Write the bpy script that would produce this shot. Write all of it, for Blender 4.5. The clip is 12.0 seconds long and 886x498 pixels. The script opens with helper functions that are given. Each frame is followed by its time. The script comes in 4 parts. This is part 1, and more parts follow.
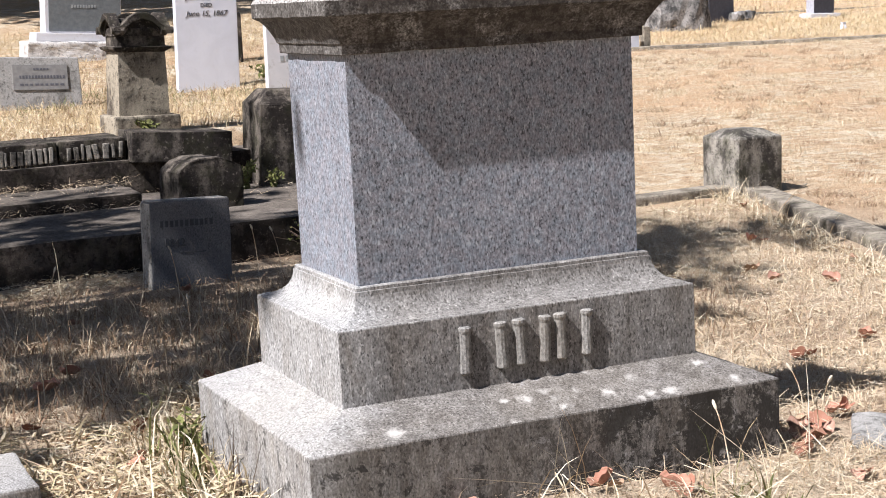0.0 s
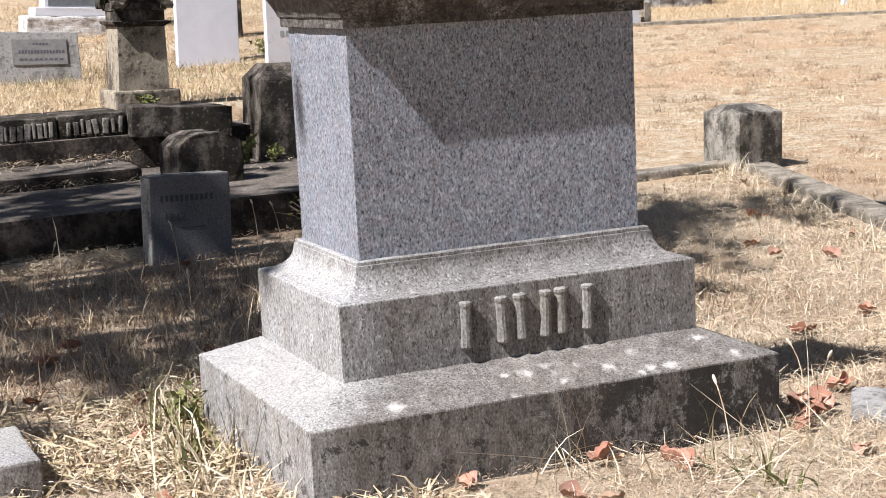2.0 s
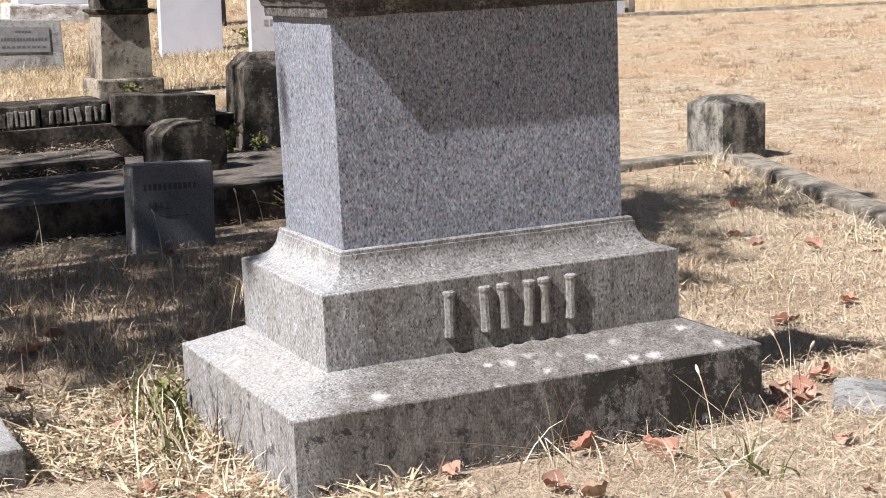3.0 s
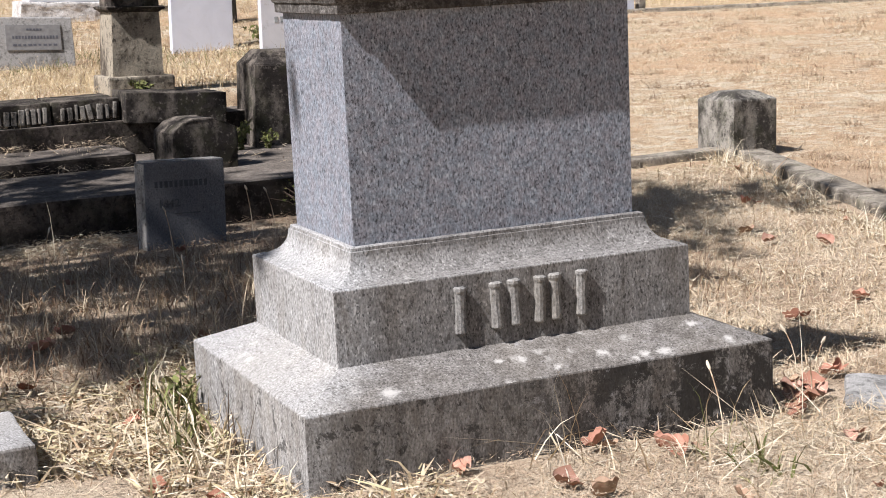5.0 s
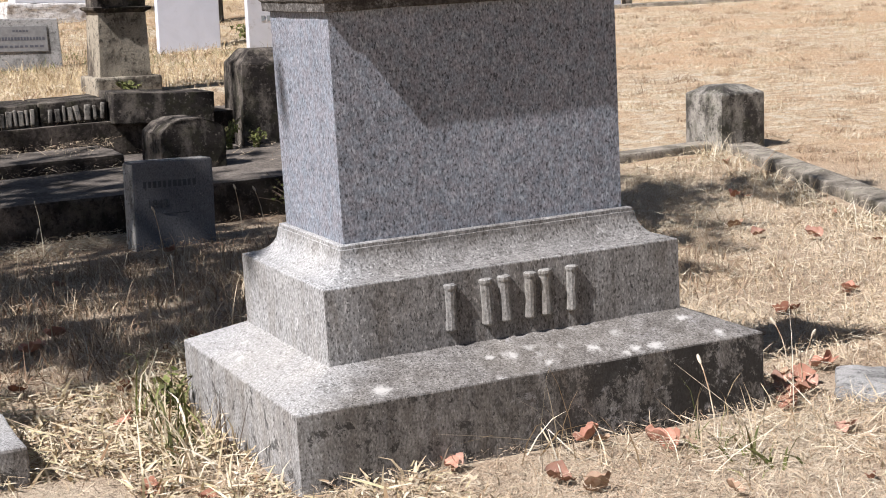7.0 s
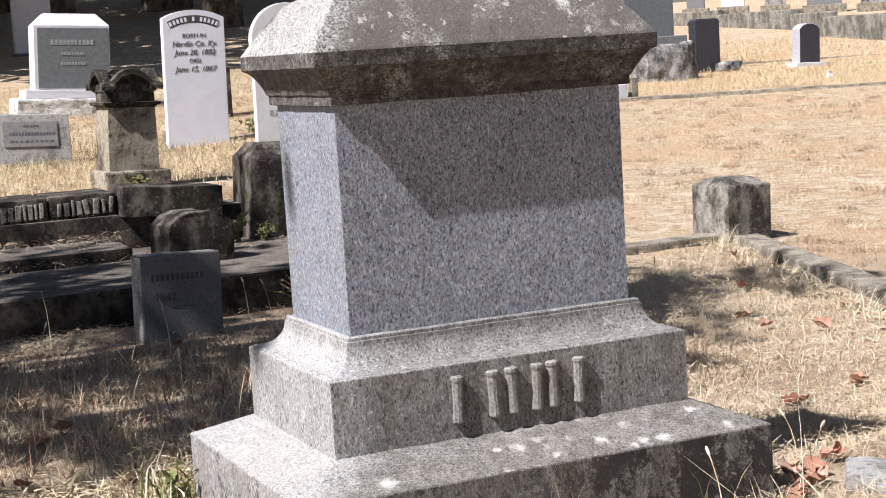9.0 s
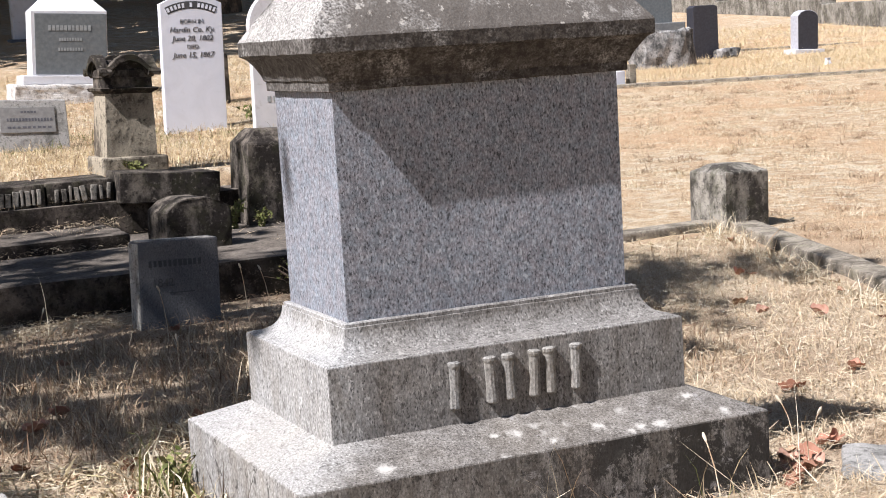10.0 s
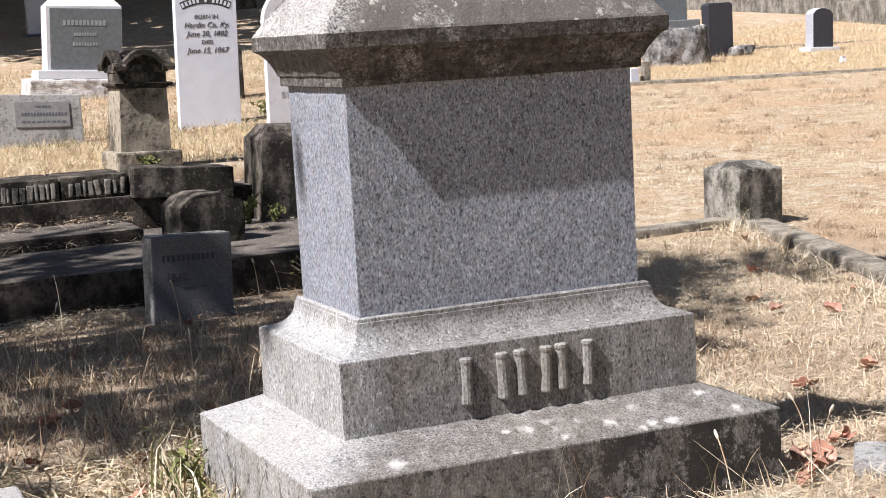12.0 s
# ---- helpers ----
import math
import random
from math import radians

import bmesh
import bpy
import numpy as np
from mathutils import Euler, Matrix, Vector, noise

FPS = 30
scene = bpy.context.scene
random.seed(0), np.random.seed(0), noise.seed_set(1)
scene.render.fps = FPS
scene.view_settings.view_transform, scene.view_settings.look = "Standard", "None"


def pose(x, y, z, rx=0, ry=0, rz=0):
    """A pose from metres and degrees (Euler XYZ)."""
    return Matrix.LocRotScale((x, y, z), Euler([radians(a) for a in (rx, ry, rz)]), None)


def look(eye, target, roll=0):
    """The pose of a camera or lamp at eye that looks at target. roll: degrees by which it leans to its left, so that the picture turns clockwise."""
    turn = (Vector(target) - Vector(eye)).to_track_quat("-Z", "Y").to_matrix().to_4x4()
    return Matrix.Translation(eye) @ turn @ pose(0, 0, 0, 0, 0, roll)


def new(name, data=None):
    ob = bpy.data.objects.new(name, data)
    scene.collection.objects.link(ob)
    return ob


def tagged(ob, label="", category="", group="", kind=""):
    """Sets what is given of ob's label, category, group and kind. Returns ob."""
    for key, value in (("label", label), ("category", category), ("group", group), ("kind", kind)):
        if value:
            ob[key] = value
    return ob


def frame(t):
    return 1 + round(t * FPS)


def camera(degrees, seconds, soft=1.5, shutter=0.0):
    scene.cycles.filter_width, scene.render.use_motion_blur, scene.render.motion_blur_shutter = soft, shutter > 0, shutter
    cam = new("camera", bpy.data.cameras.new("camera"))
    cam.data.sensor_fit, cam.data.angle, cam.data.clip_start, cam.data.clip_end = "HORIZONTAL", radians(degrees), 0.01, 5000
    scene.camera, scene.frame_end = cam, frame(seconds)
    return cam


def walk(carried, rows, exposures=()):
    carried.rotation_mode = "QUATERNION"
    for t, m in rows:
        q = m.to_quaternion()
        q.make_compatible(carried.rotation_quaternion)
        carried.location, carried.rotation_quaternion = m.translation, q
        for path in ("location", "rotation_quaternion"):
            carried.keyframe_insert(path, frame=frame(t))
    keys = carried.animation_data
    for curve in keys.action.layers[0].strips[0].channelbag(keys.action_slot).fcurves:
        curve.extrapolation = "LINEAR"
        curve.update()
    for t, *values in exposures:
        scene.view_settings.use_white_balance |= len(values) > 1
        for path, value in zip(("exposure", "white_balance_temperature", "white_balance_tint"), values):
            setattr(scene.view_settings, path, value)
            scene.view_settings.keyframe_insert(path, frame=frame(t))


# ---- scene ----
cam = camera(31.0, 12.0, soft=1.0)
WALK = [
    (0, look((-1.0388, -3.1020, 1.1231), (0.5656, 0.5087, 0.4991), -2.919)),
    (0.5, look((-1.0406, -3.1017, 1.1217), (0.5919, 0.4971, 0.5019), -2.754)),
    (1, look((-1.0417, -3.1016, 1.1212), (0.5871, 0.4976, 0.4946), -2.882)),
    (1.5, look((-1.0403, -3.1015, 1.1199), (0.5675, 0.5044, 0.4778), -2.889)),
    (2, look((-1.0420, -3.1007, 1.1196), (0.5571, 0.5016, 0.4365), -2.839)),
    (2.5, look((-1.0427, -3.0997, 1.1203), (0.5667, 0.4943, 0.4183), -2.686)),
    (3, look((-1.0440, -3.1009, 1.1192), (0.5905, 0.4802, 0.4093), -2.553)),
    (5, look((-1.0437, -3.1031, 1.1180), (0.5647, 0.4885, 0.4015), -2.741)),
    (5.5, look((-1.0437, -3.1053, 1.1160), (0.5860, 0.4749, 0.3905), -3.179)),
    (6, look((-1.0451, -3.1053, 1.1166), (0.6033, 0.4656, 0.3875), -3.332)),
    (6.5, look((-1.0449, -3.1038, 1.1172), (0.6210, 0.4589, 0.3882), -3.155)),
    (7, look((-1.0447, -3.1035, 1.1175), (0.5867, 0.4761, 0.3928), -3.324)),
    (7.2, look((-1.0437, -3.1045, 1.1175), (0.5568, 0.4912, 0.4040), -3.332)),
    (8.8, look((-1.0431, -3.1077, 1.1153), (0.5877, 0.5098, 0.6116), -3.522)),
    (9, look((-1.0424, -3.1082, 1.1159), (0.5972, 0.5067, 0.6213), -3.536)),
    (9.5, look((-1.0426, -3.1086, 1.1147), (0.6067, 0.5002, 0.6079), -3.456)),
    (10, look((-1.0420, -3.1095, 1.1150), (0.5990, 0.5000, 0.5868), -3.456)),
    (10.5, look((-1.0412, -3.1098, 1.1145), (0.5867, 0.5053, 0.5844), -3.400)),
    (11, look((-1.0421, -3.1098, 1.1144), (0.5686, 0.5131, 0.5849), -3.381)),
    (11.5, look((-1.0410, -3.1111, 1.1135), (0.5693, 0.5115, 0.5807), -3.381)),
    (12, look((-1.0413, -3.1120, 1.1131), (0.5685, 0.5105, 0.5783), -3.231)),
]
walk(cam, WALK, exposures=((0, 0.88), (2, 0.86), (3, 0.80), (5, 0.72), (7, 0.70), (9, 0.86), (12, 0.86)))

# ---- light ----
SUN_TO = Vector((-0.612, -0.146, 0.777)).normalized()
world = bpy.data.worlds.new("sky")
scene.world = world
world.use_nodes = True
wn = world.node_tree.nodes
sky = wn.new("ShaderNodeTexSky")
sky.sky_type = "NISHITA"
sky.sun_disc = False
sky.sun_elevation = math.asin(SUN_TO.z)
sky.sun_rotation = math.atan2(SUN_TO.x, SUN_TO.y)
world.node_tree.links.new(sky.outputs[0], wn["Background"].inputs[0])
wn["Background"].inputs[1].default_value = 0.034
sun = new("sun", bpy.data.lights.new("sun", "SUN"))
sun.data.energy = 5.0
sun.data.angle = radians(0.6)
sun.data.color = (1.0, 0.978, 0.955)
sun.matrix_world = look((-12, -3, 15), Vector((-12, -3, 15)) - SUN_TO)
scene.view_settings.use_white_balance = True
scene.view_settings.white_balance_temperature = 6330
scene.view_settings.white_balance_tint = 13.5


# ---- materials ----
class Mat:
    """A small builder of node materials in object or world space."""

    def __init__(self, name, rough=0.85, world_space=False, spec=0.25):
        self.m = bpy.data.materials.new(name)
        self.m.use_nodes = True
        self.t = self.m.node_tree
        self.b = self.t.nodes["Principled BSDF"]
        self.b.inputs["Roughness"].default_value = rough
        self.b.inputs["Specular IOR Level"].default_value = spec
        if world_space:
            self.co = self.t.nodes.new("ShaderNodeNewGeometry").outputs["Position"]
        else:
            self.co = self.t.nodes.new("ShaderNodeTexCoord").outputs["Object"]

    def put(self, sock, v):
        if hasattr(v, "is_output"):
            self.t.links.new(v, sock)
        elif isinstance(v, tuple) and len(v) == 3:
            sock.default_value = (*v, 1)
        else:
            sock.default_value = v

    def scaled(self, s):
        n = self.t.nodes.new("ShaderNodeMapping")
        self.t.links.new(self.co, n.inputs[0])
        n.inputs["Scale"].default_value = s
        return n.outputs[0]

    def noise(self, scale, detail=4.0, rough=0.6, co=None, dist=0.0):
        n = self.t.nodes.new("ShaderNodeTexNoise")
        self.t.links.new(co or self.co, n.inputs["Vector"])
        n.inputs["Scale"].default_value = scale
        n.inputs["Detail"].default_value = detail
        n.inputs["Roughness"].default_value = rough
        n.inputs["Distortion"].default_value = dist
        return n.outputs["Fac"]

    def cells(self, scale, feature="F1", out="Distance"):
        n = self.t.nodes.new("ShaderNodeTexVoronoi")
        n.feature = feature
        self.t.links.new(self.co, n.inputs["Vector"])
        n.inputs["Scale"].default_value = scale
        return n.outputs[out]

    def ramp(self, fac, *stops):
        n = self.t.nodes.new("ShaderNodeValToRGB")
        self.t.links.new(fac, n.inputs[0])
        e = n.color_ramp.elements
        while len(e) < len(stops):
            e.new(0.5)
        for el, (p, c) in zip(e, stops):
            el.position = p
            el.color = (*c, 1) if isinstance(c, tuple) else (c, c, c, 1)
        return n.outputs[0]

    def mix(self, fac, a, b, mode="MIX"):
        n = self.t.nodes.new("ShaderNodeMix")
        n.data_type = "RGBA"
        n.blend_type = mode
        self.put(n.inputs[0], fac)
        self.put(n.inputs[6], a)
        self.put(n.inputs[7], b)
        return n.outputs[2]

    def math(self, op, a, b=0.0):
        n = self.t.nodes.new("ShaderNodeMath")
        n.operation = op
        self.put(n.inputs[0], a)
        self.put(n.inputs[1], b)
        return n.outputs[0]

    def random(self, island=True):
        if island:
            return self.t.nodes.new("ShaderNodeNewGeometry").outputs["Random Per Island"]
        return self.t.nodes.new("ShaderNodeObjectInfo").outputs["Random"]

    def up(self):
        n = self.t.nodes.new("ShaderNodeSeparateXYZ")
        self.t.links.new(self.t.nodes.new("ShaderNodeNewGeometry").outputs["Normal"], n.inputs[0])
        return n.outputs[2]

    def color(self, c):
        self.put(self.b.inputs["Base Color"], c)
        return self

    def bump(self, h, strength=0.4, dist=0.01):
        n = self.t.nodes.new("ShaderNodeBump")
        n.inputs["Strength"].default_value = strength
        n.inputs["Distance"].default_value = dist
        self.t.links.new(h, n.inputs["Height"])
        self.t.links.new(n.outputs[0], self.b.inputs["Normal"])
        return self


LICHEN_SPOTS = ((0.217, 0.033, 0.019), (0.145, 0.059, 0.009), (0.559, 0.073, 0.015), (0.507, 0.078, 0.011), (0.499, 0.001, 0.011), (0.763, 0.051, 0.014), (0.861, 0.023, 0.014), (0.914, 0.021, 0.019), (1.039, 0.101, 0.014), (0.63, 0.028, 0.011), (0.832, 0.015, 0.01), (1.10, 0.03, 0.011))


def granite(name, light, dark, warm=0.0, lichen=0.0, stain=0.0, grain=150.0, rough=0.8, darkening=0.0, crust_shade=0.0, cover=0.0, fleck=0.0, drips=0.0, bump=0.14, tint=0.0, spots=False, depth=0.5, pits=0.0, stretch=0.6, flakes=0.545):
    """Speckled granite: crystals of three tones, faint clouding, lichen on the upper faces, stains, a darker front half
    and a dark cap coating.
    """
    m = Mat(name, rough)
    mid = tuple(a * 0.45 + b * 0.55 for a, b in zip(light, dark))
    up_down = m.scaled((1, 1, stretch))
    sp = m.noise(grain, 1.5, 0.55, co=up_down)
    sp = m.math("ADD", m.math("MULTIPLY", sp, 0.78), m.math("MULTIPLY", m.noise(grain * 2.6, 1.0, 0.5), 0.22))
    lo, hi = (tuple(a + (b - a) * depth for a, b in zip(mid, v)) for v in (dark, light))
    c = m.ramp(sp, (0.31, tuple(v * (1 - depth) for v in lo)), (0.39, lo), (0.48, mid), (0.56, hi), (0.66, tuple(min(1, v * (1 + 0.5 * depth)) for v in hi)))
    c = m.mix(1.0, c, m.ramp(m.noise(6.0, 5.0, 0.65), (0.3, 0.84), (0.7, 1.08)), "MULTIPLY")
    if tint:
        # feldspar of a faint pink beside bluish quartz
        hue = m.ramp(m.noise(34.0, 3.0, 0.6), (0.38, (1.07, 0.985, 1.0)), (0.62, (0.93, 1.0, 1.07)))
        c = m.mix(tint, c, m.mix(1.0, c, hue, "MULTIPLY"))
    if fleck:
        # scattered dark mica grains and a few bright ones
        c = m.mix(m.ramp(m.noise(170.0, 1.5, 0.5, co=m.scaled((1, 1, 0.5))), (0.315, fleck), (0.365, 0.0)), c, tuple(v * 0.2 for v in dark))
        c = m.mix(m.ramp(m.noise(170.0, 1.0, 0.5, co=m.scaled((1, 1, 0.4))), (0.66, 0.0), (0.71, fleck * 0.8)), c, tuple(min(1, v * 1.7) for v in light))
    sep = m.t.nodes.new("ShaderNodeSeparateXYZ")
    m.t.links.new(m.co, sep.inputs[0])
    px, py, pz = sep.outputs[0], sep.outputs[1], sep.outputs[2]
    upright = m.ramp(m.up(), (0.2, 1.0), (0.6, 0.0))
    if drips:
        # brown run-off streaks down the faces and blotches where damp has stood
        run = m.noise(13.0, 6.0, 0.7, co=m.scaled((1.0, 1.0, 0.18)))
        c = m.mix(m.math("MULTIPLY", m.ramp(run, (0.46, 0.0), (0.62, drips)), upright), c, (0.50, 0.44, 0.38), "MULTIPLY")
        c = m.mix(m.ramp(m.noise(30.0, 7.0, 0.75, co=up_down), (0.58, 0.0), (0.66, drips * 0.8)), c, (0.10, 0.088, 0.074))
    if pits:
        # short upright nicks left by the tool, dark with dirt
        c = m.mix(m.ramp(m.noise(85.0, 2.0, 0.6, co=m.scaled((1, 1, 0.42))), (0.335, pits), (0.385, 0.0)), c, (0.10, 0.094, 0.088))
    if warm:
        w = m.ramp(m.noise(3.2, 6.0, 0.7), (0.42, 0.0), (0.7, warm))
        c = m.mix(w, c, (0.36, 0.32, 0.25))
    if darkening:
        # a darker mottled tone multiplied over the front half
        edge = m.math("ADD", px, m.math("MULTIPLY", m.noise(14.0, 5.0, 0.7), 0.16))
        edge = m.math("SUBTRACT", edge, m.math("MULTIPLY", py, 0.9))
        front_tone = m.mix(m.ramp(m.noise(24.0, 7.0, 0.75, co=up_down), (0.4, 0.0), (0.62, 1.0)), (0.34, 0.31, 0.285), (0.66, 0.63, 0.60))
        c = m.mix(m.ramp(edge, (0.12, 0.0), (0.22, darkening)), c, front_tone, "MULTIPLY")
    if crust_shade:
        # dark crust, with overhang shade painted onto upright and downturned faces
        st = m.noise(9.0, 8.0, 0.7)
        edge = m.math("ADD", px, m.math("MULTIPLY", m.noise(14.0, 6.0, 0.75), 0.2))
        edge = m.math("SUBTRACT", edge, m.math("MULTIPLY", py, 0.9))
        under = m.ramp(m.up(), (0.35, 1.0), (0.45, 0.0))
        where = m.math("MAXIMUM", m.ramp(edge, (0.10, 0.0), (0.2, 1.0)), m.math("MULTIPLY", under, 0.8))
        c = m.mix(m.math("MULTIPLY", where, m.ramp(st, (0.34, 0.35), (0.5, crust_shade))), c, m.mix(m.ramp(m.up(), (0.3, 0.0), (0.6, 1.0)), (0.050, 0.041, 0.034), (0.10, 0.088, 0.078)))
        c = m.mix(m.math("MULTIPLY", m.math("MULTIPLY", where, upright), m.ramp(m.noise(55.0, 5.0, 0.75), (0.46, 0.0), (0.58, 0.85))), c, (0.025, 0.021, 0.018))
        flake = m.ramp(m.noise(30.0, 6.0, 0.72), (flakes, 0.0), (flakes + 0.035, 0.8))
        flake = m.math("MULTIPLY", flake, m.ramp(m.up(), (0.3, 0.0), (0.6, 1.0)))
        c = m.mix(flake, c, (0.42, 0.395, 0.36))
    if stain:
        # black growth in ragged blots, thick on the damp end and in pits elsewhere, with pale crusts between
        half = m.ramp(px, (0.40, 0.0), (0.78, 1.0))
        big = m.noise(8.5, 12.0, 0.80, co=m.scaled((1, 1, 0.85)), dist=0.15)
        blot = m.math("MULTIPLY", m.ramp(big, (0.475, 0.0), (0.495, stain)), half)
        pit = m.ramp(m.noise(21.0, 8.0, 0.74, dist=0.3), (0.565, 0.0), (0.59, stain * 0.85))
        vein = m.math("MULTIPLY", m.ramp(m.noise(40.0, 6.0, 0.75, co=m.scaled((1, 1, 0.45))), (0.52, 0.0), (0.56, 0.9)), m.ramp(px, (0.25, 0.15), (0.6, 0.75)))
        st = m.math("MULTIPLY", m.math("MAXIMUM", m.math("MAXIMUM", blot, pit), vein), upright)
        c = m.mix(st, c, (0.02, 0.018, 0.016))
        pale = m.math("MULTIPLY", m.ramp(m.noise(15.0, 9.0, 0.78, dist=0.6), (0.57, 0.0), (0.62, 0.85)), m.ramp(px, (0.3, 0.35), (0.7, 1.0)))
        c = m.mix(m.math("MULTIPLY", pale, m.ramp(m.noise(95.0, 3.0, 0.7), (0.4, 0.2), (0.55, 1.0))), c, (0.34, 0.325, 0.32))
    if lichen:
        net = m.cells(12.0)
        edge = m.noise(70.0, 4.0)
        li = m.ramp(m.math("ADD", net, m.math("MULTIPLY", edge, 0.3)), (0.27, 1.0), (0.38, 0.0))
        sel = m.ramp(m.noise(8.0, 2.0), (0.5 - cover, 0.0), (0.54 - cover, lichen))
        li = m.math("MULTIPLY", m.math("MULTIPLY", li, sel), m.ramp(m.up(), (0.3, 0.1), (0.7, 1.0)))
        c = m.mix(m.math("MULTIPLY", li, m.ramp(m.noise(110.0, 4.0, 0.7), (0.36, 0.25), (0.56, 1.0))), c, (0.52, 0.505, 0.475))
    if spots:
        # single round crusts of pale lichen on the sloping top
        ragged = m.math("MULTIPLY", m.math("SUBTRACT", m.noise(75.0, 5.0, 0.75), 0.5), 0.055)
        for x, y, r in LICHEN_SPOTS:
            dx = m.math("MULTIPLY", m.math("SUBTRACT", px, x), 0.8)
            dy = m.math("SUBTRACT", py, y)
            d = m.math("SQRT", m.math("ADD", m.math("MULTIPLY", dx, dx), m.math("MULTIPLY", dy, dy)))
            round_mask = m.ramp(m.math("ADD", m.math("ADD", d, ragged), 0.1 - r), (0.088, 0.85), (0.102, 0.0))
            c = m.mix(m.math("MULTIPLY", round_mask, m.ramp(m.up(), (0.5, 0.0), (0.8, 1.0))), c, (0.52, 0.50, 0.47))
    m.color(c)
    m.bump(m.math("ADD", sp, m.math("MULTIPLY", m.noise(70.0, 4.0), 0.8)), bump, 0.004)
    return m.m


def oldstone(name, pale, dark, cover=0.5, moss=0.0, scale=1.0, lit_dust=None):
    """Weathered sandstone or concrete: pale body under dark crusting, in streaks and patches; treads can be painted
    paler.
    """
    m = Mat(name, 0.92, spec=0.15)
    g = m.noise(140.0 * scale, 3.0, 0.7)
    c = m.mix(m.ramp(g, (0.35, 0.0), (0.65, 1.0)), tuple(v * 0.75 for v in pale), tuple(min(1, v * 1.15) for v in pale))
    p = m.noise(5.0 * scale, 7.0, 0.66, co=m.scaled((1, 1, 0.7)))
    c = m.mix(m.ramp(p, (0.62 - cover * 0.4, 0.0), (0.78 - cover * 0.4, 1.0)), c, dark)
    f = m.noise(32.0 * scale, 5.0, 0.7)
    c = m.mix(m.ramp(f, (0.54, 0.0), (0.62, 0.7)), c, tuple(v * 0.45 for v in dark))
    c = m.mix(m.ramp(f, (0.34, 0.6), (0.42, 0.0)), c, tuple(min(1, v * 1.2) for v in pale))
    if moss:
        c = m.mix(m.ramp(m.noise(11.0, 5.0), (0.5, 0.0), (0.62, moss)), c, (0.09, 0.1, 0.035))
    if lit_dust:
        # soil and leaf bits on the treads, with the light they catch painted in
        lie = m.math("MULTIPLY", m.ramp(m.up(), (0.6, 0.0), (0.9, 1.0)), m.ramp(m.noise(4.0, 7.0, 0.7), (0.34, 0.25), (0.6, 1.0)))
        c = m.mix(lie, c, m.mix(m.ramp(f, (0.4, 0.0), (0.6, 1.0)), lit_dust, tuple(v * 0.55 for v in lit_dust)))
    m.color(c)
    m.bump(m.math("ADD", g, m.math("MULTIPLY", f, 2.0)), 0.6, 0.006)
    return m.m


def marble(name, tone, darkening=0.3):
    m = Mat(name, 0.65, spec=0.3)
    c = m.mix(m.ramp(m.noise(3.0, 7.0, 0.65, dist=0.8), (0.4, 0.0), (0.75, 1.0)), tone, tuple(v * 0.86 for v in tone))
    # brown grime in scattered blotches
    c = m.mix(m.ramp(m.noise(16.0, 6.0, 0.75), (0.56, 0.0), (0.74, darkening)), c, (0.3, 0.28, 0.25))
    m.color(c)
    m.bump(m.noise(90.0, 3.0), 0.2, 0.003)
    return m.m


def straw(name, *tones, rough=0.8, patch=0.0):
    """Dry stalks and blades, each of its own tone."""
    m = Mat(name, rough, spec=0.2)
    n = len(tones)
    c = m.ramp(m.random(), *[(0.03 + 0.94 * i / max(1, n - 1), t) for i, t in enumerate(tones)])
    c = m.mix(m.ramp(m.noise(60.0, 2.0), (0.35, 0.0), (0.75, 0.5)), c, (0.2, 0.14, 0.07))
    if patch:
        # bleached and browner swathes across the sward
        w = m.noise(1.2, 7.0, 0.75)
        c = m.mix(m.ramp(w, (0.5, 0.0), (0.6, patch)), c, (0.80, 0.70, 0.53))
        c = m.mix(m.ramp(w, (0.38, patch), (0.47, 0.0)), c, (0.42, 0.29, 0.175))
    m.color(c)
    m.b.inputs["Transmission Weight"].default_value = 0.0
    return m.m


def plain(name, c, rough=0.8, metal=0.0):
    m = Mat(name, rough)
    m.color(m.mix(m.ramp(m.noise(25.0, 5.0), (0.35, 0.0), (0.7, 1.0)), tuple(v * 0.8 for v in c), tuple(min(1, v * 1.12) for v in c)))
    m.b.inputs["Metallic"].default_value = metal
    return m.m


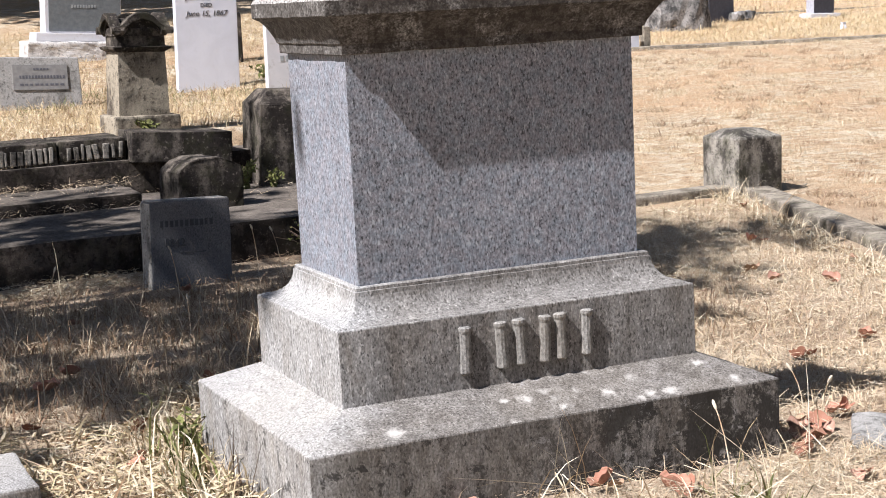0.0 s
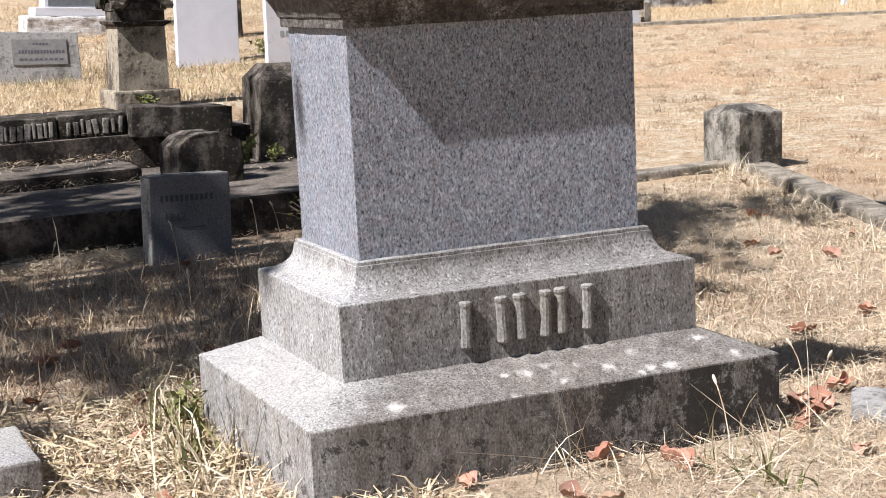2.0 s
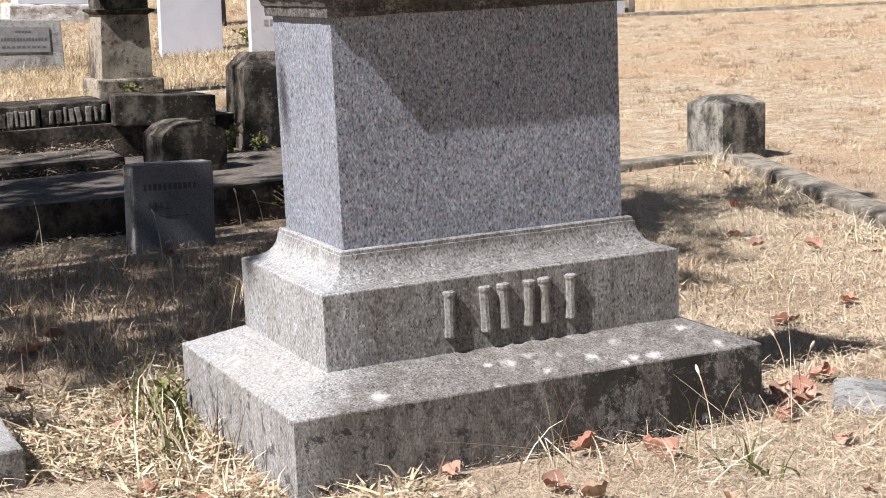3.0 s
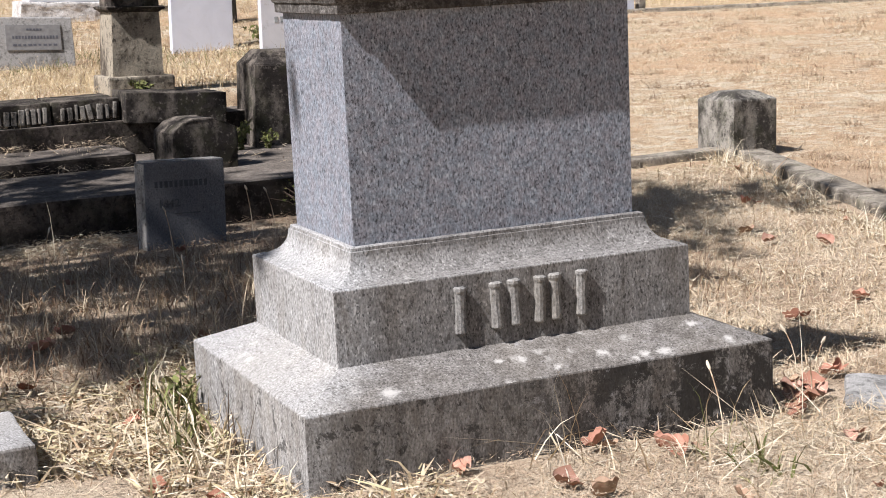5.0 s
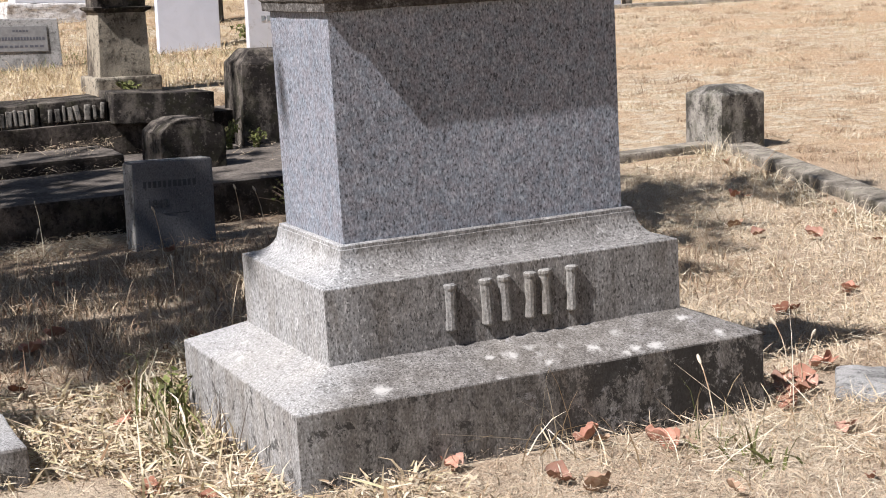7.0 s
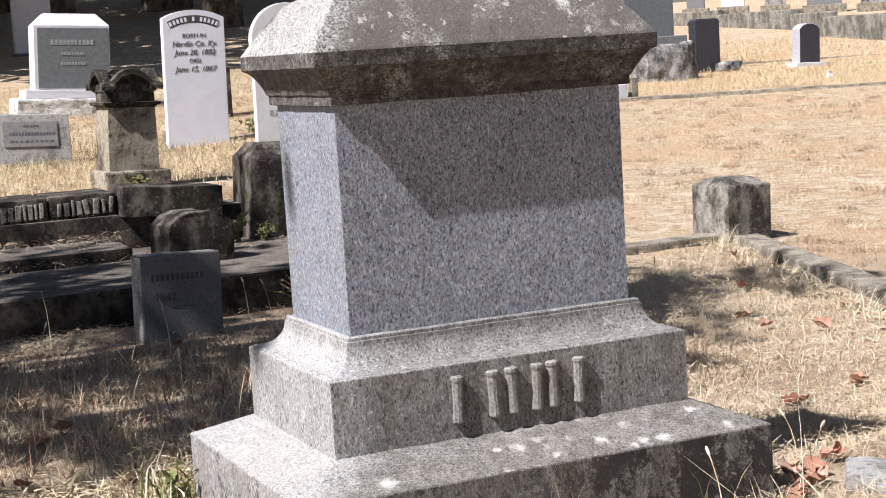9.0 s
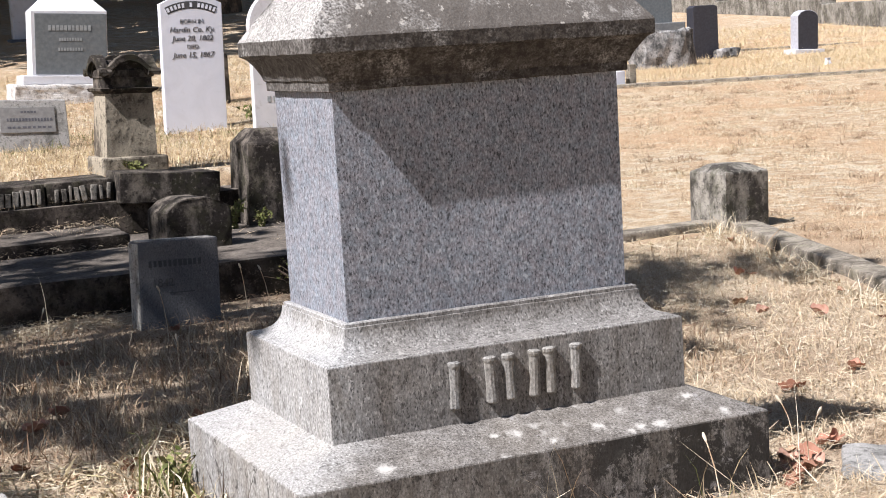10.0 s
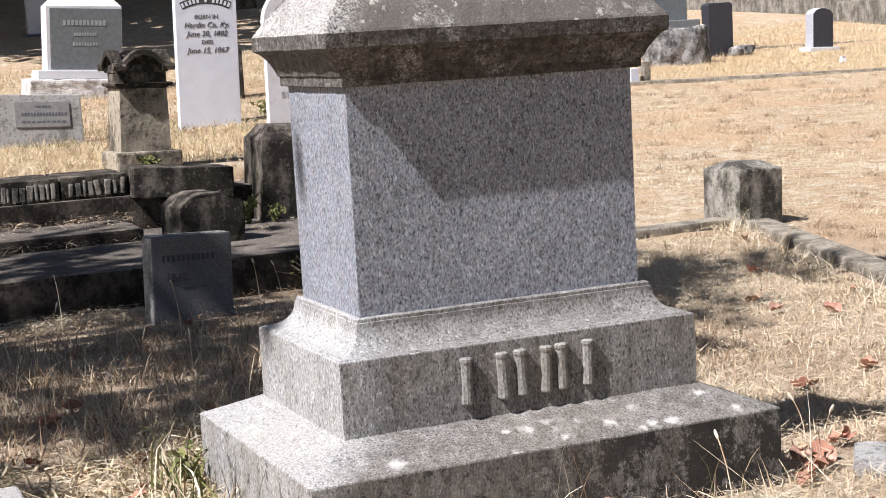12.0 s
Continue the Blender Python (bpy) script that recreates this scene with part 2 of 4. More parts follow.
def earth():
    """Brown litter in the plots, and the bleached turf of the open field beyond them."""
    m = Mat("dry_ground", 0.95, world_space=True, spec=0.1)
    a = m.noise(1.3, 6.0, 0.65)
    b = m.noise(9.0, 6.0, 0.7)
    f = m.noise(75.0, 4.0, 0.75)
    fine = m.noise(240.0, 2.0, 0.7)
    soil = m.ramp(a, (0.35, (0.42, 0.31, 0.215)), (0.5, (0.54, 0.42, 0.305)), (0.64, (0.63, 0.52, 0.39)))
    soil = m.mix(m.ramp(f, (0.34, 0.85), (0.46, 0.0)), soil, (0.13, 0.085, 0.055))
    soil = m.mix(m.ramp(f, (0.55, 0.0), (0.66, 0.8)), soil, (0.60, 0.52, 0.39))
    turf = m.ramp(a, (0.34, (0.54, 0.37, 0.23)), (0.48, (0.60, 0.44, 0.285)), (0.62, (0.64, 0.50, 0.345)))
    turf = m.mix(m.ramp(b, (0.47, 0.0), (0.62, 0.8)), turf, (0.66, 0.56, 0.41))
    turf = m.mix(m.ramp(b, (0.36, 0.85), (0.46, 0.0)), turf, (0.40, 0.28, 0.18))
    mot = m.noise(4.5, 7.0, 0.78)
    turf = m.mix(m.ramp(mot, (0.51, 0.0), (0.57, 0.9)), turf, (0.74, 0.65, 0.50))
    turf = m.mix(m.ramp(mot, (0.36, 0.6), (0.45, 0.0)), turf, (0.45, 0.32, 0.2))
    turf = m.mix(m.ramp(m.noise(22.0, 5.0, 0.75), (0.36, 0.9), (0.44, 0.0)), turf, (0.27, 0.19, 0.125))
    turf = m.mix(m.ramp(m.noise(0.5, 3.0), (0.47, 0.0), (0.62, 0.75)), turf, (0.62, 0.41, 0.25))
    turf = m.mix(m.ramp(fine, (0.38, 0.4), (0.52, 0.0)), turf, (0.32, 0.24, 0.16))
    far = m.t.nodes.new("ShaderNodeVectorMath")
    far.operation = "DISTANCE"
    m.t.links.new(m.co, far.inputs[0])
    far.inputs[1].default_value = (0.6, 0.6, 0.0)
    d = m.math("ADD", far.outputs["Value"], m.math("MULTIPLY", b, 0.9))
    d = m.math("MULTIPLY", d, 0.1)
    c = m.mix(m.ramp(d, (0.40, 0.0), (0.52, 1.0)), soil, turf)
    c = m.mix(m.ramp(fine, (0.36, 0.5), (0.5, 0.0)), c, (0.15, 0.11, 0.075))
    m.color(c)
    m.bump(m.math("ADD", m.math("MULTIPLY", f, 2.0), fine), 0.7, 0.02)
    return m.m


GRANITE_DIE = granite("grey_granite", (0.290, 0.304, 0.330), (0.146, 0.153, 0.170), grain=225.0, rough=0.62, fleck=0.75, tint=0.7, bump=0.10, depth=0.75)
GRANITE_PLINTH = granite("weathered_granite", (0.45, 0.445, 0.44), (0.20, 0.198, 0.194), warm=0.12, lichen=0.8, grain=215.0, darkening=0.72, drips=0.45, fleck=0.75, depth=0.55, pits=0.7)
GRANITE_BASE = granite("stained_granite", (0.42, 0.413, 0.405), (0.19, 0.183, 0.176), warm=0.2, lichen=0.5, stain=0.88, grain=215.0, darkening=0.9, drips=0.5, fleck=0.75, spots=True, depth=0.58, pits=0.7)
GRANITE_CAP = granite("lichened_granite", (0.45, 0.435, 0.415), (0.10, 0.092, 0.085), lichen=1.0, grain=190.0, crust_shade=0.92, cover=0.02, bump=0.4, depth=0.85, stretch=1.0, flakes=0.60)
GRANITE_LETTER = granite("pitched_granite", (0.34, 0.33, 0.315), (0.13, 0.125, 0.118), warm=0.2, grain=200.0, drips=0.4, bump=0.4)
EARTH = earth()
CRUST = oldstone("crusted_sandstone", (0.19, 0.163, 0.136), (0.032, 0.027, 0.024), 0.64, 0.12, scale=1.5)
# concrete colour darkened to stand for skylight that the trees block
STEPSTONE = oldstone("tree_shaded_concrete", (0.105, 0.086, 0.072), (0.026, 0.021, 0.018), 0.58, 0.06, scale=1.6, lit_dust=(0.22, 0.19, 0.162))
WALLSTONE = oldstone("weathered_wall_stone", (0.29, 0.27, 0.24), (0.12, 0.11, 0.095), 0.5, 0.2, scale=0.6)
RAISED = oldstone("worn_raised_stone", (0.30, 0.275, 0.24), (0.075, 0.068, 0.06), 0.45, scale=2.0)
ROUGH_WHITE = oldstone("rough_white_stone", (0.68, 0.66, 0.64), (0.36, 0.34, 0.32), 0.35, scale=1.5)
SHAFT = oldstone("stained_sandstone", (0.36, 0.315, 0.245), (0.085, 0.07, 0.056), 0.38, scale=0.9)
KERB = oldstone("kerb_concrete", (0.345, 0.305, 0.25), (0.15, 0.13, 0.105), 0.48, 0.2, scale=1.8)
POST = oldstone("post_concrete", (0.33, 0.305, 0.265), (0.06, 0.054, 0.048), 0.53, 0.15, scale=1.6)
SLATE = granite("small_grey_granite", (0.17, 0.17, 0.18), (0.085, 0.084, 0.089), warm=0.12, grain=260.0)
# sunlight on a small stone's side and top, put into a pale colour
SUNLIT_SIDE = oldstone("sunlit_streaked_stone", (0.52, 0.49, 0.45), (0.14, 0.125, 0.11), 0.4, scale=1.6)
MARBLE = marble("white_marble", (0.68, 0.70, 0.78), 0.12)
MARBLE_OLD = marble("weathered_marble", (0.60, 0.60, 0.635), 0.7)
# sawn granite, its grey raised to hold the sun on a headstone's sides
SUNLIT_SAWN = plain("sunlit_sawn_granite", (0.40, 0.40, 0.44), 0.7)
GREY_FACE = plain("grey_polished_face", (0.15, 0.165, 0.175), 0.45)
GREY_STONE = plain("grey_granite_far", (0.185, 0.19, 0.195), 0.7)
PALE_GREY = oldstone("pale_mottled_granite", (0.34, 0.33, 0.315), (0.17, 0.165, 0.155), 0.35, scale=1.4)
BLACK_STONE = plain("black_granite", (0.045, 0.045, 0.055), 0.35)
DARK_STONE = plain("dark_granite", (0.10, 0.10, 0.115), 0.5)
BRONZE = plain("grey_plaque", (0.21, 0.205, 0.20), 0.5)
INK = plain("dark_lettering", (0.07, 0.07, 0.075), 0.8)
PALE_INK = plain("pale_lettering", (0.30, 0.32, 0.33), 0.8)
ROCK = oldstone("lichened_rock", (0.36, 0.35, 0.34), (0.07, 0.07, 0.07), 0.45, scale=0.8)
STRAW_PALE = straw("pale_straw", (0.78, 0.71, 0.56), (0.62, 0.51, 0.34), (0.82, 0.76, 0.62), (0.42, 0.31, 0.19), (0.72, 0.63, 0.46), (0.30, 0.20, 0.11))
STRAW_LITTER = straw("tangled_straw", (0.70, 0.61, 0.45), (0.50, 0.39, 0.25), (0.78, 0.71, 0.56), (0.30, 0.20, 0.12), (0.66, 0.56, 0.39), (0.56, 0.50, 0.30), (0.20, 0.12, 0.07))
STRAW_TAN = straw("tan_grass", (0.74, 0.62, 0.45), (0.58, 0.44, 0.29), (0.80, 0.70, 0.54), (0.42, 0.29, 0.185), (0.75, 0.63, 0.46))
STRAW_FRONT = straw("fine_bleached_grass", (0.62, 0.50, 0.36), (0.50, 0.37, 0.25), (0.74, 0.66, 0.52), (0.36, 0.25, 0.165), (0.64, 0.53, 0.39), (0.46, 0.32, 0.22))
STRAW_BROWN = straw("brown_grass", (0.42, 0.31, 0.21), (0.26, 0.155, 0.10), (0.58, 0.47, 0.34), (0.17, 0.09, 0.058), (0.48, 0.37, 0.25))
STRAW_GOLD = straw("golden_grass", (0.72, 0.59, 0.37), (0.58, 0.44, 0.25), (0.78, 0.68, 0.48), (0.44, 0.31, 0.17), (0.74, 0.63, 0.42))
STRAW_TURF = straw("bleached_turf", (0.70, 0.55, 0.38), (0.58, 0.42, 0.27), (0.74, 0.62, 0.45), (0.40, 0.28, 0.17), (0.66, 0.50, 0.33), patch=0.65)
GREEN = straw("green_weed", (0.10, 0.13, 0.035), (0.17, 0.2, 0.06), (0.07, 0.09, 0.03), (0.2, 0.2, 0.085))
SEED = straw("pale_seed", (0.78, 0.72, 0.62), (0.66, 0.58, 0.46))
BARK = oldstone("bark", (0.16, 0.12, 0.09), (0.05, 0.04, 0.03), 0.5)
FOLIAGE = straw("foliage", (0.05, 0.075, 0.022), (0.08, 0.11, 0.03), (0.035, 0.05, 0.016), (0.1, 0.13, 0.04))


# ---- builders ----
def part(name, bm, material, parent, label="", smooth=False):
    me = bpy.data.meshes.new(name)
    bmesh.ops.recalc_face_normals(bm, faces=bm.faces[:])
    bm.to_mesh(me)
    bm.free()
    if smooth:
        for p in me.polygons:
            p.use_smooth = True
    me.materials.append(material)
    ob = new(name, me)
    ob.parent = parent
    if label:
        ob["label"] = label
    return ob


def thing(name, x, y, z, label, category, group="", rz=0.0, rx=0.0, ry=0.0, kind=""):
    ob = new(name)
    ob.empty_display_size = 0.1
    ob.matrix_basis = pose(x, y, z, rx, ry, rz)
    return tagged(ob, label, category, group, kind)


def box(x0, x1, y0, y1, z0, z1, bevel=0.006, rough=0.0, cuts=0, seed=0, segments=2):
    """A worn block: bevelled edges, and faces that wander by rough metres."""
    bm = bmesh.new()
    bmesh.ops.create_cube(bm, size=1)
    for v in bm.verts:
        v.co = Vector((x0 + (v.co.x + 0.5) * (x1 - x0), y0 + (v.co.y + 0.5) * (y1 - y0), z0 + (v.co.z + 0.5) * (z1 - z0)))
    if bevel:
        bmesh.ops.bevel(bm, geom=bm.edges[:], offset=bevel, segments=segments, profile=0.6, affect="EDGES")
    if cuts:
        bmesh.ops.subdivide_edges(bm, edges=[e for e in bm.edges if e.calc_length() > bevel * 4 + 0.01], cuts=cuts, use_grid_fill=True)
    if rough:
        wander(bm, rough, seed)
    return bm


def wander(bm, amount, seed=0, scale=9.0):
    for v in bm.verts:
        p = v.co * scale + Vector((seed * 7.3, seed * 3.1, seed * 1.7))
        v.co += (noise.noise_vector(p) + 0.5 * noise.noise_vector(p * 2.7)) * amount


def rings(profile, w, d, bevel=0.0, cuts=0, rough=0.0, seed=0, steps=1):
    """A block of rectangular plan w by d (corner at the origin) whose sides follow profile, rows of (inset, z)."""
    bm = bmesh.new()
    loops = []
    n = max(1, cuts + 1)
    for i, z in profile:
        pts = []
        cs = [(i, i), (w - i, i), (w - i, d - i), (i, d - i)]
        for k in range(4):
            a, b = cs[k], cs[(k + 1) % 4]
            for s in range(n):
                f = s / n
                pts.append(bm.verts.new((a[0] + (b[0] - a[0]) * f, a[1] + (b[1] - a[1]) * f, z)))
        loops.append(pts)
    for a, b in zip(loops, loops[1:]):
        for k in range(len(a)):
            j = (k + 1) % len(a)
            bm.faces.new((a[k], a[j], b[j], b[k]))
    bm.faces.new(list(reversed(loops[0])))
    bm.faces.new(loops[-1])
    if rough:
        wander(bm, rough, seed, 14.0)
    return bm


def sheet(outline, y0, y1, bevel=0.006):
    """A slab whose front outline, a loop of (x, z), is drawn through from y0 to y1."""
    bm = bmesh.new()
    a = [bm.verts.new((x, y0, z)) for x, z in outline]
    b = [bm.verts.new((x, y1, z)) for x, z in outline]
    fa = bm.faces.new(a)
    fb = bm.faces.new(list(reversed(b)))
    for k in range(len(a)):
        j = (k + 1) % len(a)
        bm.faces.new((a[k], b[k], b[j], a[j]))
    if bevel:
        es = [e for e in bm.edges if fa in e.link_faces or fb in e.link_faces]
        bmesh.ops.bevel(bm, geom=es, offset=bevel, segments=2, profile=0.6, affect="EDGES")
    return bm


def arc(cx, cz, r, a0, a1, n):
    return [(cx + r * math.cos(radians(a0 + (a1 - a0) * i / n)), cz + r * math.sin(radians(a0 + (a1 - a0) * i / n))) for i in range(n + 1)]


def add_bar(bm, x0, x1, y0, y1, z0, z1):
    g = bmesh.ops.create_cube(bm, size=1)
    for v in g["verts"]:
        v.co = Vector((x0 + (v.co.x + 0.5) * (x1 - x0), y0 + (v.co.y + 0.5) * (y1 - y0), z0 + (v.co.z + 0.5) * (z1 - z0)))


def bars(x0, x1, z, height, y, count, thick=0.003, slant=0.0, seed=1):
    """A line of plain bars in place of writing."""
    rnd = random.Random(seed)
    bm = bmesh.new()
    step = (x1 - x0) / count
    for i in range(count):
        a = x0 + i * step + step * 0.12
        add_bar(bm, a, a + step * rnd.uniform(0.55, 0.76), y - thick, y + 0.004, z, z + height)
    return bm


def words(body, size, x, y, z, material, parent, name="inscription", extrude=0.0015, shear=0.0, bold=0.0):
    """Readable words, cut as a mesh, upright on the plane y, centred on x."""
    cu = bpy.data.curves.new(name, "FONT")
    cu.body = body
    cu.size = size
    cu.align_x = "CENTER"
    cu.extrude = extrude
    cu.shear = shear
    cu.offset = bold
    cu.resolution_u = 3
    tmp = bpy.data.objects.new(name, cu)
    scene.collection.objects.link(tmp)
    me = bpy.data.meshes.new_from_object(tmp.evaluated_get(bpy.context.evaluated_depsgraph_get()))
    bpy.data.objects.remove(tmp)
    bpy.data.curves.remove(cu)
    me.transform(pose(x, y, z, 90, 0, 0))
    me.materials.clear()
    me.materials.append(material)
    ob = new(name, me)
    ob.parent = parent
    return tagged(ob, kind="stuff")


# ---- ground ----
EYE = (-1.04, -3.10)


def ease(a, b, v):
    t = min(1.0, max(0.0, (v - a) / (b - a)))
    return t * t * (3 - 2 * t)


def level(x, y):
    """Height of the ground: a flat plot, a terrace up the slope on one side, a rising field on the other."""
    dx, dy = x - EYE[0], y - EYE[1]
    r = math.hypot(dx, dy)
    az = math.degrees(math.atan2(dx, dy))
    field = 0.0
    if r > 9.3:
        field += 0.0195 * (min(r, 31) - 9.3)
    if r > 31:
        field += 0.05 * (min(r, 75) - 31)
    terrace = 0.46 - 0.11 * ease(9.0, 13.0, r)
    if r > 15:
        terrace += 0.115 * (min(r, 18) - 15)
    if r > 18:
        terrace += 0.105 * (min(r, 60) - 18)
    left = (1 - ease(19.2, 25.0, az)) if -120 < az < 100 else 0.0
    back = ease(5.28, 5.5, y)
    h = field * (1 - left) + (terrace * left if left else 0.0)
    h = h * back if y < 6 and left > 0 else h
    h += 0.012 * noise.noise(Vector((x * 1.3, y * 1.3, 0))) + 0.006 * noise.noise(Vector((x * 5, y * 5, 3)))
    if -0.3 < x < 1.6 and -0.5 < y < 1.2:
        h -= 0.01
    if 0.9 < x < 3.2 and -0.6 < y < 2.2:
        h -= 0.085 * math.exp(-((x - 1.85) ** 2 + (y - 0.85) ** 2) / 0.16)
    return h


def build_ground():
    azs = [-180 + 6 * i for i in range(29)] + [-6 + 0.45 * i for i in range(112)] + [45 + 6 * i for i in range(23)]
    rs = [0.0]
    r = 0.35
    while r < 1.5:
        rs.append(r)
        r += 0.2
    while r < 13:
        rs.append(r)
        r += 0.075
    while r < 1500:
        rs.append(r)
        r *= 1.03
    verts, faces = [], []
    for r in rs:
        for a in azs:
            x = EYE[0] + r * math.sin(radians(a))
            y = EYE[1] + r * math.cos(radians(a))
            verts.append((x, y, level(x, y)))
    n = len(azs)
    for i in range(len(rs) - 1):
        for k in range(n):
            j = (k + 1) % n
            faces.append((i * n + k, i * n + j, (i + 1) * n + j, (i + 1) * n + k))
    me = bpy.data.meshes.new("ground")
    me.from_pydata(verts, [], faces)
    me.update()
    for p in me.polygons:
        p.use_smooth = True
    me.materials.append(EARTH)
    tagged(new("ground", me), "dry bare ground with bleached turf and dust", "ground", kind="structure")


build_ground()


# ---- grass ----
def strands(name, pts, material, height, width, lean, label, category="grass", flat=0.0, seed=1, droop=0.5):
    """Many separate blades in one mesh: three joints each, bent over, of mixed length."""
    rg = np.random.default_rng(seed)
    n = len(pts)
    p = np.array(pts, dtype=float)
    h = rg.uniform(height[0], height[1], n) * (0.55 + 0.9 * rg.random(n) ** 2)
    w = rg.uniform(width[0], width[1], n)
    az = rg.uniform(0, 2 * np.pi, n)
    ln = np.clip(rg.normal(lean, lean * 0.6 + 0.05, n), 0, 1.5)
    lie = rg.random(n) < flat
    ln[lie] = rg.uniform(1.25, 1.5, lie.sum())
    dirx, diry = np.cos(az), np.sin(az)
    side = rg.uniform(0, 2 * np.pi, n)
    sx, sy = np.cos(side) * w / 2, np.sin(side) * w / 2
    pos = p.copy()
    pos[:, 2] += np.where(lie, rg.uniform(0.004, 0.035, n), -0.004)
    rows = []
    ang = ln.copy()
    cur = pos
    fr = (1.0, 0.8, 0.45)
    for k in range(3):
        rows.append(np.stack([cur[:, 0] - sx * fr[k], cur[:, 1] - sy * fr[k], cur[:, 2]], 1))
        rows.append(np.stack([cur[:, 0] + sx * fr[k], cur[:, 1] + sy * fr[k], cur[:, 2] + w * 0.15], 1))
        seg = h * 0.36
        cur = cur + np.stack([dirx * np.sin(ang) * seg, diry * np.sin(ang) * seg, np.cos(ang) * seg], 1)
        ang = np.minimum(ang + droop * rg.random(n) * np.where(lie, 0.1, 1.0), 1.75)
    rows.append(cur)
    v = np.stack(rows, 1).reshape(-1, 3)
    base = np.arange(n)[:, None] * 7
    quads = np.concatenate([base + np.array([[0, 1, 3, 2]]), base + np.array([[2, 3, 5, 4]])], 0)
    tris = base + np.array([[4, 5, 6]])
    me = bpy.data.meshes.new(name)
    me.vertices.add(len(v))
    me.vertices.foreach_set("co", v.ravel())
    loops = np.concatenate([quads.ravel(), tris.ravel()])
    me.loops.add(len(loops))
    me.loops.foreach_set("vertex_index", loops.astype(np.int32))
    starts = np.concatenate([np.arange(len(quads)) * 4, len(quads) * 4 + np.arange(len(tris)) * 3])
    me.polygons.add(len(starts))
    me.polygons.foreach_set("loop_start", starts.astype(np.int32))
    me.update(calc_edges=True)
    me.materials.append(material)
    return tagged(new(name, me), label, category, kind="stuff")


def scatter(n, x0, x1, y0, y1, keep=None, clump=0.0, seed=1, per=12):
    """Points on the ground in a rectangle of the plan, loose or in clumps, where keep(x, y) holds."""
    rnd = random.Random(seed)
    out = []
    tries = 0
    while len(out) < n and tries < n * 8:
        tries += 1
        x, y = rnd.uniform(x0, x1), rnd.uniform(y0, y1)
        if keep and not keep(x, y):
            continue
        if clump:
            for _ in range(rnd.randint(per // 2, per * 3 // 2)):
                a, b = rnd.gauss(x, clump), rnd.gauss(y, clump)
                if not keep or keep(a, b):
                    out.append((a, b, level(a, b)))
        else:
            out.append((x, y, level(x, y)))
    return out[:n]


def off_stone(x, y):
    """Outside the monument's foot and the terrace steps."""
    if -0.01 < x < 1.21 and -0.01 < y < 0.86:
        return False
    if y > 3.66 and y < 5.62 and x < 2.5:
        return False
    if math.hypot(x - 1.525, y - 0.005) < 0.13:
        return False
    return True


def in_view(x, y, lo=6.5, hi=42.0):
    az = math.degrees(math.atan2(x - EYE[0], y - EYE[1]))
    return lo < az < hi


def in_field(x, y):
    """The open field past the plot's kerbs and its corner post."""
    if not off_stone(x, y) or not in_view(x, y, 25.5, 41) or math.hypot(x - 3.935, y - 4.07) < 0.24:
        return False
    return y > 4.22 or x > 4.02 + 0.34 * (y - 3.75)


def zone(test):
    return lambda x, y: off_stone(x, y) and in_view(x, y) and test(x, y)


# ---- the monument ----
W, D = 1.2, 0.852


def build_monument():
    t = thing("family_monument", 0, 0, 0, "weathered grey granite family monument with moulded cap and stepped base", "gravestone")
    foot = rings([(0.004, -0.12), (0.0, -0.02), (0.0, 0.172), (0.0015, 0.1755), (0.005, 0.178), (0.1386, 0.2331)], W, D, cuts=40, rough=0.0018, seed=1)
    foot.transform(Matrix.Translation((0.006, 0, 0)))
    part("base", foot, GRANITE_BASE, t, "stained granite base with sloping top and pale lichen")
    cove = [(0.1386, 0.228), (0.1386, 0.4030), (0.1396, 0.4055), (0.1425, 0.4068), (0.148, 0.4075)]
    for i in range(11):
        a = i / 10 * math.pi / 2
        cove.append((0.150 + 0.0635 * math.sin(a) , 0.4095 + 0.0645 * (1 - math.cos(a))))
    cove += [(0.2165, 0.4745), (0.2165, 0.482), (0.2195, 0.4845)]
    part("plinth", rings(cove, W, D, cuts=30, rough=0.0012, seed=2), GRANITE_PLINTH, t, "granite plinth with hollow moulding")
    die = [(0.2334, 0.480), (0.2334, 0.486), (0.2322, 1.028)]
    block = rings(die, W, D, cuts=1)
    block.transform(Matrix.Translation((-0.004, 0, 0)))
    part("die", block, GRANITE_DIE, t, "blue-grey speckled granite shaft block")
    cap = [(0.2165, 1.0065), (0.2148, 1.008), (0.2148, 1.028), (0.2135, 1.0295), (0.2105, 1.0315), (0.2085, 1.0375), (0.2055, 1.0445), (0.201, 1.0525), (0.196, 1.061), (0.190, 1.0705), (0.184, 1.079), (0.178, 1.0855)]
    cap += [(0.171, 1.0895), (0.1665, 1.0915), (0.1641, 1.094), (0.1641, 1.1265), (0.168, 1.133), (0.20, 1.178), (0.25, 1.240), (0.30, 1.265), (0.33, 1.27)]
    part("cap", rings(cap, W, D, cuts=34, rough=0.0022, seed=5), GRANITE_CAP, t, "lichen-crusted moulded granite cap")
    # raised relief on the plinth, as plain upright bars
    rnd = random.Random(3)
    for x, z, lean in ((0.441, 0.270, 1), (0.535, 0.270, -1), (0.584, 0.270, -2), (0.646, 0.271, 2), (0.690, 0.271, -1), (0.757, 0.272, 2)):
        prof = [(0.002, 0.0), (-0.001, 0.004), (0.0, 0.02), (0.001, 0.05), (0.0, 0.094), (-0.003, 0.101), (-0.003, 0.107), (0.002, 0.110)]
        bm = rings(prof, 0.025, 0.034, cuts=2, rough=0.0016, seed=rnd.randint(1, 99))
        for v in bm.verts:
            v.co.y += 0.007 * (abs(v.co.x - 0.0125) / 0.0145) ** 2 * (1 if v.co.y < 0.02 else 0)
